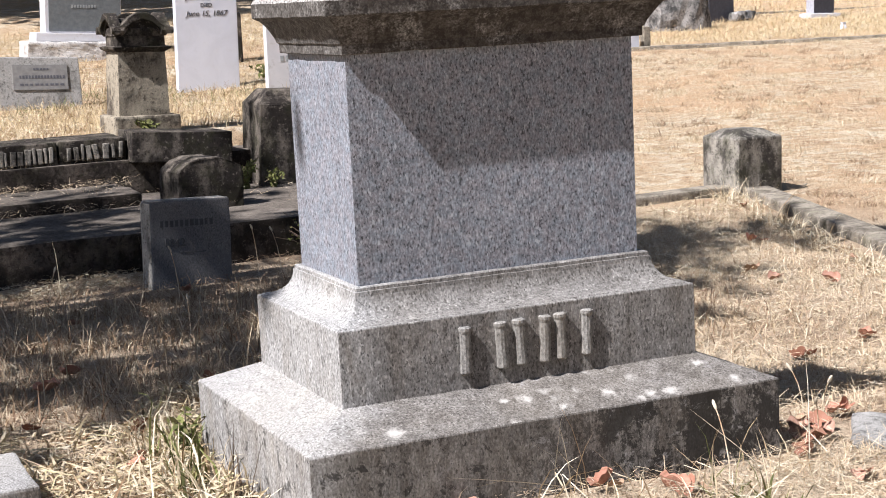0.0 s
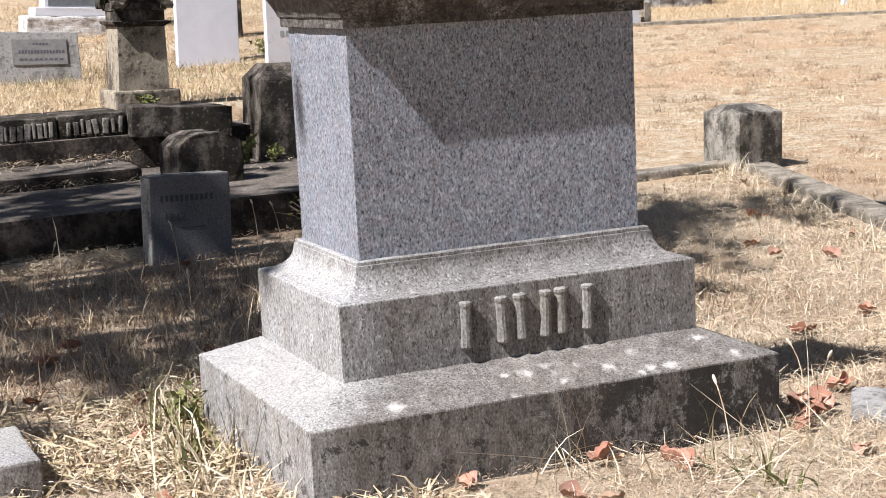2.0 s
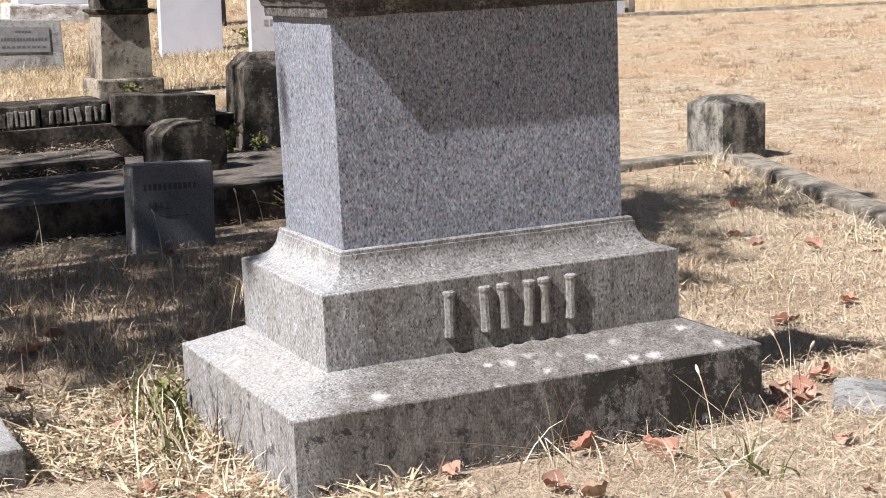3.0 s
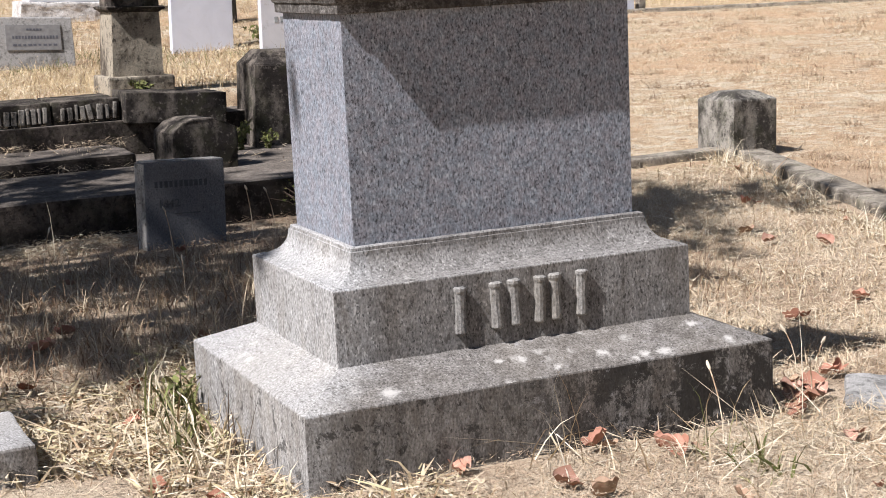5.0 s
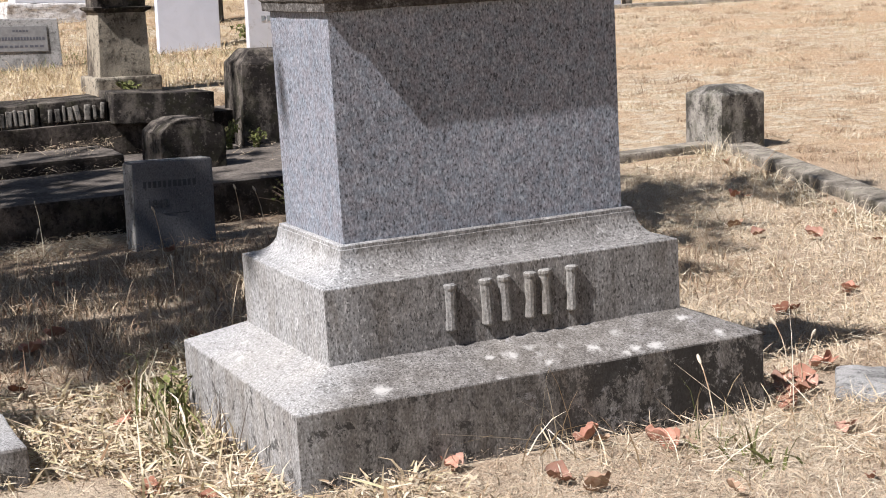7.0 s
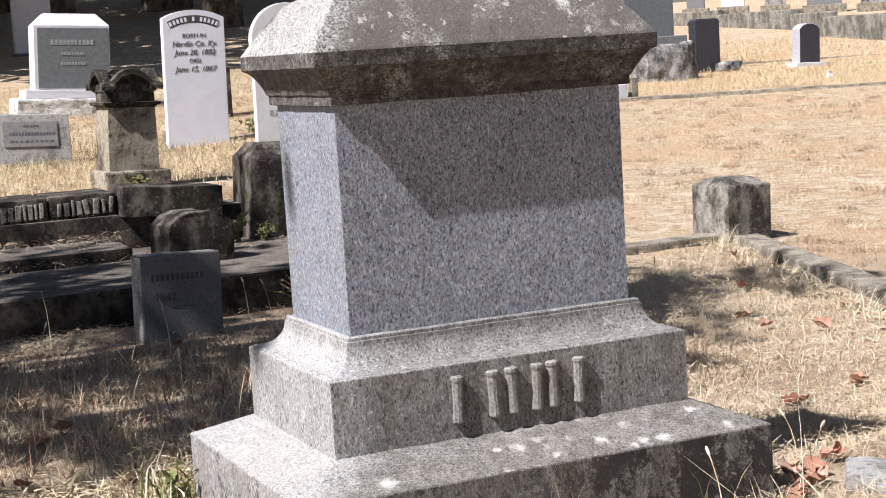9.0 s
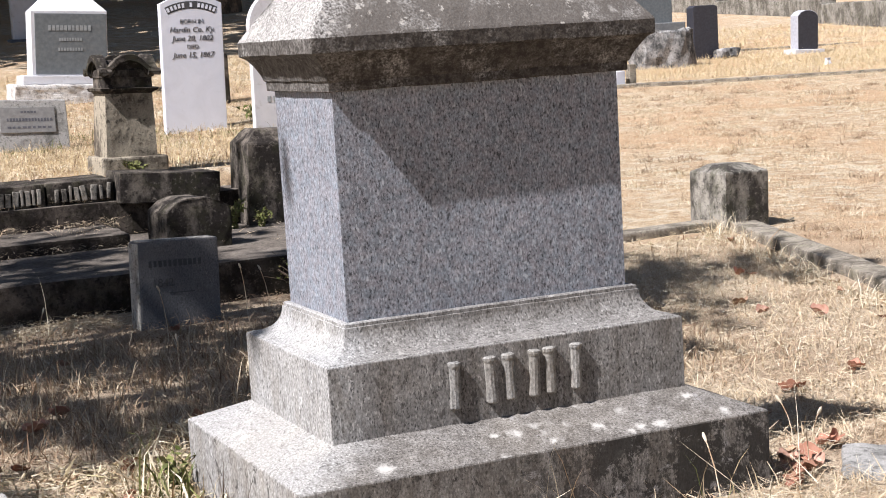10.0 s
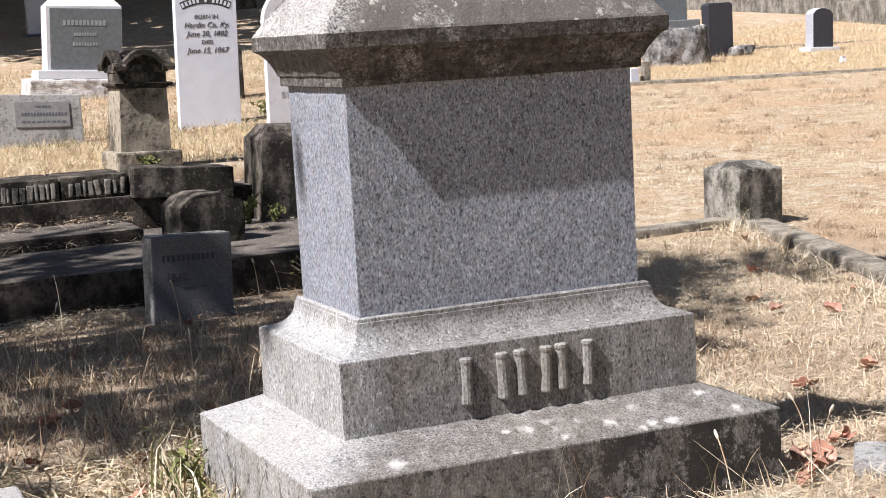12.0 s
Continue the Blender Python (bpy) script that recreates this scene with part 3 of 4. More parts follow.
        bm.transform(pose(x - 0.0125, 0.1386 - 0.0145, z, 0, lean, 0))
        part("relief_bar", bm, GRANITE_LETTER, t, "raised rough granite bar")
    return t


build_monument()


# ---- terrace, steps and kerbs ----
def build_terrace():
    t = thing("terrace_steps", 0, 0, 0, "weathered concrete steps of a raised plot, coloured dark for tree shade", "steps", kind="structure")
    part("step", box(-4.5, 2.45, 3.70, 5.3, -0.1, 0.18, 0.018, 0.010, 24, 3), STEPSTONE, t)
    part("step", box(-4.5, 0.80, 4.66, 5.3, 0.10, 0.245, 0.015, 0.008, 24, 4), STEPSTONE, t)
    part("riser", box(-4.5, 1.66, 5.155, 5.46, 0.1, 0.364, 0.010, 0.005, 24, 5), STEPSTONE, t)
    k = thing("lettered_kerb", 0, 0, 0, "crusted sandstone kerb with raised worn lettering as bars", "kerb", kind="structure")
    for a, b in ((-4.5, -1.6), (-1.59, -0.2), (-0.19, 0.505), (0.515, 0.86)):
        part("kerb_stone", box(a, b, 5.185, 5.60, 0.362, 0.482, 0.006, 0.004, 16, int(a * 10) + 60), CRUST, k)
    rnd = random.Random(8)
    x = -0.6
    while x < 0.82:
        wd = rnd.uniform(0.012, 0.032)
        if not 0.47 < x < 0.53:
            bm = box(0, wd, -0.022, 0.02, 0.0, rnd.uniform(0.068, 0.084), 0.004, 0.003, 2, int(x * 50) + 90)
            bm.transform(pose(x, 5.187, 0.381, 0, rnd.uniform(-6, 6), 0))
            part("relief_bar", bm, RAISED, k)
        x += wd + rnd.uniform(0.007, 0.02)
    e = thing("end_block", 1.140, 5.21, 0.362, "square crusted stone block closing a kerb", "stone block", ry=4.2)
    part("block", box(-0.272, 0.27, -0.11, 0.2, -0.03, 0.130, 0.006, 0.004, 14, 11), CRUST, e)


build_terrace()


def build_post(x, y, z, w, h, label, cap_h, inset, name="kerb_post", rz=0.0, ry=0.0):
    """A square post: a crisp-edged shaft, and a low stepped pyramid for its top."""
    t = thing(name, x, y, z, label, "kerb post", "kerb posts", rz=rz, ry=ry)
    shaft = rings([(0.0, -0.1), (0.0, h * 0.5), (0.0, h - 0.006), (0.003, h)], w, w, cuts=8, rough=0.0022, seed=int(x * 10))
    shaft.transform(Matrix.Translation((-w / 2, -w / 2, 0)))
    part("shaft", shaft, POST if name == "kerb_post" else CRUST, t)
    prof = [(0.004, h - 0.004), (0.004, h + 0.002), (inset * 0.55, h + cap_h * 0.5), (inset * 0.62, h + cap_h * 0.62), (inset * 0.95, h + cap_h * 0.93), (inset * 1.1, h + cap_h)]
    top = rings(prof, w, w, cuts=8, rough=0.0018, seed=int(x * 10) + 3)
    top.transform(Matrix.Translation((-w / 2, -w / 2, 0)))
    part("pyramid_top", top, POST if name == "kerb_post" else CRUST, t)
    return t


build_post(3.935, 4.07, 0.0, 0.295, 0.302, "squat weathered concrete corner post with low pyramid top beside kerbs", 0.042, 0.075, rz=6, ry=1.5)
build_post(1.678, 5.13, 0.18, 0.32, 0.425, "tall dark weathered corner post with pyramid top in shade", 0.075, 0.062, name="terrace_post", ry=3)


def build_kerbs():
    k = thing("plot_kerb", 0, 0, 0, "low grey concrete kerb round a burial plot", "kerb", kind="structure")
    for x, y, a, b, rz, sd in ((3.80, 4.05, -1.2, 0.0, 4, 21), (3.80, 4.05, -2.4, -1.21, 4, 20), (3.885, 3.87, -1.75, 0.0, -71.3, 22), (3.885, 3.87, -3.4, -1.76, -71.3, 25), (3.885, 3.87, -5.4, -3.41, -71.3, 26)):
        bm = box(a, b, -0.072, 0.072, -0.06, 0.05, 0.012, 0.003, 8, sd)
        bm.transform(pose(x, y, 0, 0, 0, abs(rz)))
        part("kerb_stone", bm, KERB, k)
    f = thing("field_kerb", 0, 0, 0, "long low concrete kerb crossing a dry field", "kerb", kind="structure")
    bm = box(-4.2, 9.0, -0.09, 0.09, -0.1, 0.055, 0.01, 0.008, 30, 23)
    bm.transform(pose(12.0, 15.2, 0.25, 0, 0, -24.4))
    part("kerb_stone", bm, KERB, f)
    bm = box(-3.4, 6.0, -0.1, 0.1, -0.1, 0.09, 0.01, 0.012, 30, 24)
    bm.transform(pose(19.0, 22.3, 0.42, 0, 0, -23.5))
    part("kerb_stone", bm, KERB, f)


build_kerbs()


# ---- gravestones ----
def build_small_head():
    t = thing("small_headstone", 0.645, 3.30, 0, "small square grey granite headstone leaning in shade", "gravestone", rz=6, rx=-2, ry=2.6)
    slab = part("slab", box(-0.174, 0.174, -0.055, 0.055, -0.08, 0.352, 0.007, 0.002, 6, 31), SLATE, t)
    # thin pale layers paint the sun on the left side and top edge
    part("side_face", box(-0.1775, -0.172, -0.050, 0.050, -0.04, 0.344, 0.002, 0.0008, 4, 32), SUNLIT_SIDE, slab, "streaked side face painted pale for sunlight")
    part("top_edge", box(-0.168, 0.168, -0.050, 0.050, 0.350, 0.3545, 0.002, 0.0008, 6, 33), SUNLIT_SIDE, slab, "upper edge painted pale for sunlight")
    tagged(part("inscription", bars(-0.135, 0.10, 0.246, 0.026, -0.055, 11, 0.001, seed=4), INK, slab, "worn line of lettering"), kind="stuff")
    words("1842", 0.048, -0.075, -0.0575, 0.165, INK, slab)
    rule = bmesh.new()
    add_bar(rule, -0.05, 0.06, -0.0565, -0.05, 0.135, 0.139)
    part("rule", rule, INK, slab, "cut line below the date")


def build_dark_tomb():
    t = thing("round_shouldered_tombstone", 1.02, 4.36, 0.18, "black-crusted sandstone tombstone with shouldered top", "gravestone", rz=7, ry=2)
    o = [(-0.19, -0.05), (0.19, -0.05), (0.19, 0.165)] + [(0.175, 0.20), (0.12, 0.225)] + [(0.05, 0.245), (-0.06, 0.245)] + [(-0.13, 0.225), (-0.19, 0.18)]
    bm = sheet([(0.88 * x, z) for x, z in o], -0.12, 0.12, 0.007)
    bmesh.ops.subdivide_edges(bm, edges=[e for e in bm.edges if e.calc_length() > 0.1], cuts=3, use_grid_fill=True)
    wander(bm, 0.005, 33, 16.0)
    part("stone", bm, CRUST, t)


def build_pedestal():
    t = thing("scrolled_tombstone", 1.055, 5.73, 0.46, "stained sandstone tombstone with scrolled arched top on a plinth", "gravestone", rz=3, ry=2)
    part("plinth", box(-0.165, 0.205, -0.165, 0.165, -0.05, 0.10, 0.012, 0.004, 4, 41), SHAFT, t)
    part("shaft", rings([(0, 0.095), (0.006, 0.30), (0.010, 0.45)], 0.285, 0.25, cuts=4, rough=0.003, seed=42), SHAFT, t).location = (-0.130, -0.125, 0)
    part("moulding", rings([(0.012, 0.445), (0.0, 0.455), (-0.015, 0.463), (-0.02, 0.475), (-0.006, 0.48)], 0.285, 0.25, cuts=4, rough=0.002, seed=43), CRUST, t).location = (-0.130, -0.125, 0)
    part("neck", box(-0.122, 0.147, -0.118, 0.118, 0.475, 0.575, 0.006, 0.003, 3, 44), CRUST, t)
    # a hood with an arched moulding on each face, level at the corners, with rolled ends
    face = arc(0.0, 0.555, 0.102, 0, 180, 14) + [(-0.118, 0.50), (0.118, 0.50)]
    moulding = [(-0.156, 0.586), (-0.156, 0.604), (-0.128, 0.612), (-0.108, 0.614), (-0.094, 0.636), (-0.066, 0.664), (-0.034, 0.682), (0.0, 0.688)]
    moulding += [(-x, z) for x, z in reversed(moulding[:-1])]
    moulding += [(0.126, 0.576), (0.104, 0.586), (0.086, 0.608), (0.058, 0.640), (0.0, 0.660), (-0.058, 0.640), (-0.086, 0.608), (-0.104, 0.586), (-0.126, 0.576)]
    part("roof", rings([(0.0, 0.56), (0.0, 0.600), (0.05, 0.628), (0.11, 0.636)], 0.28, 0.26, cuts=4, rough=0.003, seed=48), CRUST, t).location = (-0.128, -0.13, -0.026)
    for turn, reach in ((0, 0.150), (90, 0.158), (180, 0.150), (270, 0.158)):
        spin = pose(0.012, 0, -0.026, 0, 0, turn)
        bm = sheet([(1.05 * x, z) for x, z in face], -0.124, -0.05, 0.005)
        wander(bm, 0.002, 45 + turn)
        bm.transform(spin)
        part("arch", bm, CRUST, t)
        for k, (out, low) in enumerate(((1.0, 0.0), (0.90, 0.016))):
            bm = sheet([(1.04 * out * x, z - low) for x, z in moulding], -reach - 0.008 + 0.02 * k, -reach + 0.05, 0.005)
            wander(bm, 0.0018, 47 + k + turn)
            bm.transform(spin)
            part("hood", bm, CRUST, t)
        for sx in (-1, 1):
            bm = bmesh.new()
            bmesh.ops.create_cone(bm, cap_ends=True, segments=16, radius1=0.020, radius2=0.020, depth=0.07)
            bm.transform(spin @ pose(sx * 0.146, -reach + 0.02, 0.590, 90, 0, 0))
            wander(bm, 0.002, 46 + sx)
            part("scroll", bm, CRUST, t)


def build_white_slab():
    t = thing("white_marble_headstone", 3.132, 11.50, 0.385, "tall white marble headstone with a low arched top and dark lettering", "gravestone", rz=-2, rx=0.5, ry=1.5)
    w, h, r = 0.292, 1.17, 0.62
    a = math.degrees(math.asin(w / r))
    o = [(-w, -0.15), (w, -0.15)] + arc(0, h - r + 0.07, r, 90 - a, 90 + a, 10)
    slab = part("slab", sheet(o, -0.05, 0.05, 0.006), MARBLE, t)
    # name in an arched sunk band, as plain bars
    bm = bmesh.new()
    rb = r - 0.085
    n = 13
    centre = h - r + 0.07
    for i in range(n):
        if i in (5, 7):
            continue
        ang = -24 + 48 * i / (n - 1)
        g = bmesh.ops.create_cube(bm, size=1)
        for v in g["verts"]:
            v.co = pose(0, 0, centre) @ pose(0, 0, 0, 0, ang, 0) @ Vector((v.co.x * 0.022, -0.0525 + v.co.y * 0.004, rb + v.co.z * 0.04))
    tagged(part("name_line", bm, MARBLE, slab, "arched line of raised white lettering as bars"), kind="stuff")
    band = [(x, z) for x, z in arc(0, centre, rb + 0.035, 64, 116, 14)] + [(x, z) for x, z in arc(0, centre, rb - 0.035, 116, 64, 14)]
    part("name_band", sheet(band, -0.0512, -0.045, 0), INK, slab, "dark arched band")
    for body, z, s, sh in (("BORN IN", 0.985, 0.055, 0.0), ("Hardin Co. Ky.", 0.905, 0.07, 0.25), ("June 20, 1802", 0.825, 0.07, 0.25), ("DIED", 0.755, 0.05, 0.0), ("June 15, 1867", 0.672, 0.07, 0.25)):
        words(body, s, 0.0, -0.0515, z, INK, slab, shear=sh)
    return t


def build_grey_panel_stone():
    t = thing("grey_panelled_monument", 2.545, 14.32, 0.69, "white-edged marble monument with a dark grey inscribed panel", "gravestone", rz=-2, ry=3.4)
    part("foot", box(-0.60, 0.60, -0.32, 0.30, -0.2, 0.15, 0.02, 0.014, 16, 51), ROUGH_WHITE, t, "rough white stone footing")
    part("plinth", box(-0.50, 0.50, -0.25, 0.25, 0.15, 0.245, 0.01, 0.004, 4, 52), MARBLE_OLD, t)
    part("body", rings([(0, 0.24), (0, 0.91), (0.0, 0.925), (0.12, 1.05), (0.13, 1.055)], 0.80, 0.36, cuts=4, rough=0.003, seed=53), MARBLE_OLD, t).location = (-0.39, -0.18, 0)
    panel = part("panel", box(-0.355, 0.40, -0.192, -0.17, 0.26, 0.90, 0.004), GREY_FACE, t, "dark grey polished panel")
    tagged(part("name_line", bars(-0.22, 0.24, 0.72, 0.055, -0.1925, 11, 0.003, seed=5), PALE_INK, panel, "carved name as bars"), kind="stuff")
    tagged(part("date_line", bars(-0.11, 0.14, 0.61, 0.034, -0.1925, 9, 0.003, seed=6), PALE_INK, panel, "carved date as bars"), kind="stuff")
    tagged(part("date_line", bars(-0.12, 0.15, 0.505, 0.034, -0.1925, 9, 0.003, seed=7), PALE_INK, panel, "carved date as bars"), kind="stuff")


def build_plaque_stone():
    t = thing("bevel_marker", 1.40, 10.75, 0.44, "low pale granite marker with sloping face and grey plaque", "gravestone", ry=3)
    bm = sheet([(-0.42, -0.14), (0.395, -0.14), (0.385, 0.345), (-0.36, 0.35)], -0.02, 0.2, 0.01)
    for v in bm.verts:
        v.co.y += v.co.z * 0.25
    part("stone", bm, PALE_GREY, t)
    q = bmesh.new()
    add_bar(q, -0.18, 0.28, -0.012, 0.008, 0.075, 0.285)
    for v in q.verts:
        v.co.y += v.co.z * 0.25 - 0.02
    plaque = part("plaque", q, BRONZE, t, "grey metal plaque")
    for k, (z, a, b, c, hh) in enumerate(((0.24, -0.01, 0.13, 5, 0.016), (0.17, -0.13, 0.26, 15, 0.026), (0.11, -0.13, 0.25, 9, 0.017))):
        ln = bars(a, b, z, hh, -0.012, c, 0.002, seed=20 + k)
        for v in ln.verts:
            v.co.y += v.co.z * 0.25 - 0.02
        tagged(part("text_line", ln, DARK_STONE, plaque, "worn line of lettering as bars"), kind="stuff")


def build_scalloped_slab():
    t = thing("arched_marble_headstone", 3.675, 10.44, 0.385, "white marble headstone with round arched top behind a monument", "gravestone", rz=-2, ry=1.5)
    o = [(-0.31, -0.15), (0.31, -0.15), (0.31, 0.80), (0.32, 0.84)] + arc(0, 0.90, 0.33, 0, 180, 16) + [(-0.32, 0.84), (-0.31, 0.80)]
    part("slab", sheet(o, -0.05, 0.05, 0.006), MARBLE_OLD, t)
    tagged(part("text_line", bars(-0.20, 0.12, 0.24, 0.05, -0.05, 6, 0.003, seed=9), PALE_INK, t, "worn line of lettering as bars"), kind="stuff")


def build_far_left():
    t = thing("grey_stele", 3.55, 21.4, 1.42, "tall grey marble tablet in deep tree shade", "gravestone", rz=-2)
    part("tablet", box(-0.28, 0.28, -0.1, 0.1, 0.0, 0.98, 0.02, 0.004, 4, 61), MARBLE_OLD, t)
    part("base", box(-0.36, 0.36, -0.22, 0.22, -0.55, 0.02, 0.03, 0.01, 4, 62), DARK_STONE, t)
    t = thing("dark_marker", 3.78, 13.0, 0.64, "short dark stone marker in dry grass", "gravestone", rz=-4)
    part("stone", sheet([(-0.16, -0.1), (0.16, -0.1), (0.16, 0.42), (0.0, 0.5), (-0.16, 0.44)], -0.08, 0.08, 0.02), CRUST, t)


def build_far_right():
    t = thing("black_headstone", 17.27, 20.75, 0.405, "black polished granite headstone with arched top on a pale base", "gravestone", rz=-6, ry=1.5)
    o = [(-0.21, 0.06), (0.21, 0.06), (0.21, 0.68)] + [(0.15, 0.745), (0.05, 0.78), (-0.05, 0.78), (-0.15, 0.745)] + [(-0.21, 0.68)]
    tab = part("tablet", sheet(o, -0.13, 0.13, 0.008), SUNLIT_SAWN, t)
    part("polished_face", sheet([(x * 0.97, 0.065 + (z - 0.06) * 0.98) for x, z in o], -0.134, -0.12, 0.002), BLACK_STONE, tab, "black polished front face")
    part("base", box(-0.31, 0.31, -0.2, 0.2, -0.15, 0.075, 0.012, 0.006, 4, 71), MARBLE_OLD, t, "rough pale granite base")
    t = thing("dark_headstone", 15.62, 21.55, 0.50, "dark granite headstone with rounded corners", "gravestone", rz=-6)
    part("tablet", sheet([(-0.25, -0.2), (0.25, -0.2), (0.25, 0.84), (0.2, 0.88), (-0.2, 0.88), (-0.25, 0.84)], -0.13, 0.13, 0.015), BLACK_STONE, t)
    t = thing("broad_grey_monument", 17.0, 25.6, 0.55, "broad grey granite monument on a stepped base", "gravestone", rz=-8)
    part("tablet", box(-0.62, 0.50, -0.15, 0.15, 0.5, 1.6, 0.02), GREY_FACE, t)
    part("base", box(-0.8, 0.72, -0.3, 0.3, -0.2, 0.56, 0.02), GREY_STONE, t)
    t = thing("field_boulder", 13.85, 20.1, 0.46, "rough pale lichened boulder in tall dry grass", "boulder")
    bm = bmesh.new()
    bmesh.ops.create_icosphere(bm, subdivisions=4, radius=1)
    for v in bm.verts:
        d = v.co.normalized()
        k = 1 + 0.2 * noise.noise(d * 1.4 + Vector((3, 1, 2))) + 0.1 * noise.noise(d * 4)
        v.co = Vector((max(-0.8, min(0.72, d.x * 1.1)) * 0.64 * k, d.y * 0.4 * k, max(-0.3, min(0.66, d.z * 1.2 + d.x * 0.1)) * 0.78 * k))
    part("stone", bm, ROCK, t)
    t = thing("small_rock", 15.9, 21.2, 0.52, "small pale rock at the foot of a dark headstone", "rock")
    part("stone", box(-0.22, 0.2, -0.12, 0.12, -0.1, 0.06, 0.04, 0.04, 6, 74), ROCK, t)
    t = thing("white_marker", 10.46, 16.0, 0.27, "small white marble marker stub beside a kerb", "gravestone")
    part("stone", box(-0.08, 0.06, -0.08, 0.08, -0.1, 0.22, 0.01, 0.004, 3, 72), MARBLE, t)
    t = thing("grey_marker", 10.66, 16.0, 0.27, "small dark stone post beside a kerb", "gravestone")
    part("stone", box(-0.05, 0.05, -0.06, 0.06, -0.1, 0.30, 0.01, 0.006, 3, 73), KERB, t)
    t = thing("white_vase", 14.82, 17.0, 0.26, "small white stone vase in dry grass", "vase")
    part("body", rings([(0.0, -0.05), (0.015, 0.08), (0.03, 0.13), (0.02, 0.16)], 0.11, 0.11, cuts=2), MARBLE, t)
    wl = thing("boundary_wall", 0, 0, 0, "low weathered stone retaining wall at the cemetery edge", "wall", kind="structure")
    line = [Vector(v) for v in ((27.1, 41.0), (26.3, 36.3), (25.6, 31.9), (23.65, 28.1), (22.9, 25.1), (22.3, 21.5))]
    k = 0
    for a, b in zip(line, line[1:]):
        n = max(2, round((b - a).length / 1.5))
        for q in range(n):
            c = a.lerp(b, (q + 0.5) / n)
            half = (b - a).length / n / 2
            bm = box(-half, half - 0.02, -0.2, 0.2, -0.5, 0.34 + 0.018 * k + 0.04 * (k % 3), 0.03, 0.012, 6, 80 + k)
            bm.transform(pose(c.x, c.y, level(c.x, c.y), 0, 0, math.degrees(math.atan2(b.y - a.y, b.x - a.x))))
            part("wall_stone", bm, WALLSTONE, wl)
            k += 1
    for k, (x, y, w, h, mt, lb) in enumerate(((30.7, 44.3, 0.62, 1.3, GREY_STONE, "grey headstone far up the slope"), (31.7, 43.5, 0.80, 1.3, MARBLE, "white marble headstone far up the slope"), (32.3, 41.9, 0.7, 0.9, ROCK, "rough grey headstone far up the slope"), (32.0, 38.9, 1.1, 1.5, GREY_STONE, "broad grey monument far up the slope"), (32.7, 37.0, 1.2, 1.5, ROCK, "broad weathered monument far up the slope"))):
        t = thing("far_headstone", x, y, level(x, y), lb, "gravestone", "far headstones", rz=-38)
        part("tablet", box(-w / 2, w / 2, -0.12, 0.12, 0.2, h, 0.03, 0.006, 3, 90 + k), mt, t)
        part("base", box(-w / 2 - 0.14, w / 2 + 0.14, -0.3, 0.3, -0.4, 0.26, 0.02), KERB, t)


build_small_head()
build_dark_tomb()
build_pedestal()
build_white_slab()
build_grey_panel_stone()
build_plaque_stone()
build_scalloped_slab()
build_far_left()
build_far_right()


def build_near_stones():
    t = thing("low_grave_marker", -0.63, 0.40, 0, "low rough grey stone marker with pale top in straw", "gravestone")
    part("stone", box(-0.2, 0.143, 0.012, 0.34, -0.08, 0.092, 0.007, 0.004, 6, 95), GRANITE_BASE, t)
    t = thing("flat_stone", 1.505, 0.005, 0, "flat worn grey stone sunk in dry grass", "gravestone", rz=50)
    part("stone", box(-0.135, 0.125, -0.07, 0.065, -0.06, 0.010, 0.012, 0.006, 6, 96), PALE_GREY, t)
    t = thing("thin_headstone", 1.715, 0.075, 0, "thin upright dark speckled stone beside a flat stone", "gravestone", rz=2)
    part("stone", box(-0.02, 0.3, -0.05, 0.05, -0.05, 0.36, 0.014, 0.004, 6, 97), SLATE, t)


build_near_stones()


# ---- trees ----
def limb(bm, a, b, r0, r1, sides=8):
    a, b = Vector(a), Vector(b)
    q = (b - a).to_track_quat("Z", "Y")
    lo = [bm.verts.new(a + q @ Vector((math.cos(k * 2 * math.pi / sides) * r0, math.sin(k * 2 * math.pi / sides) * r0, 0))) for k in range(sides)]
    hi = [bm.verts.new(b + q @ Vector((math.cos(k * 2 * math.pi / sides) * r1, math.sin(k * 2 * math.pi / sides) * r1, 0))) for k in range(sides)]
    for k in range(sides):
        j = (k + 1) % sides
        bm.faces.new((lo[k], lo[j], hi[j], hi[k]))
    bm.faces.new(list(reversed(lo)))
    bm.faces.new(hi)


def leaves(centres, per, spread, size, seed):
    """Many small leaf blades about the given centres, as one mesh."""
    rg = np.random.default_rng(seed)
    c = np.repeat(np.array(centres, dtype=float), per, axis=0)
    n = len(c)
    c += rg.normal(0, 1, (n, 3)) * np.array(spread)
    a = rg.normal(0, 1, (n, 3))
    a /= np.linalg.norm(a, axis=1)[:, None]
    b = np.cross(a, rg.normal(0, 1, (n, 3)))
    b /= np.linalg.norm(b, axis=1)[:, None]
    s = rg.uniform(0.6, 1.3, n)[:, None] * size
    v = np.stack([c - a * s, c + b * s * 0.45, c + a * s, c - b * s * 0.45], 1).reshape(-1, 3)
    me = bpy.data.meshes.new("crown")
    me.from_pydata(v.tolist(), [], (np.arange(n)[:, None] * 4 + np.arange(4)[None]).tolist())
    me.update()
    return me


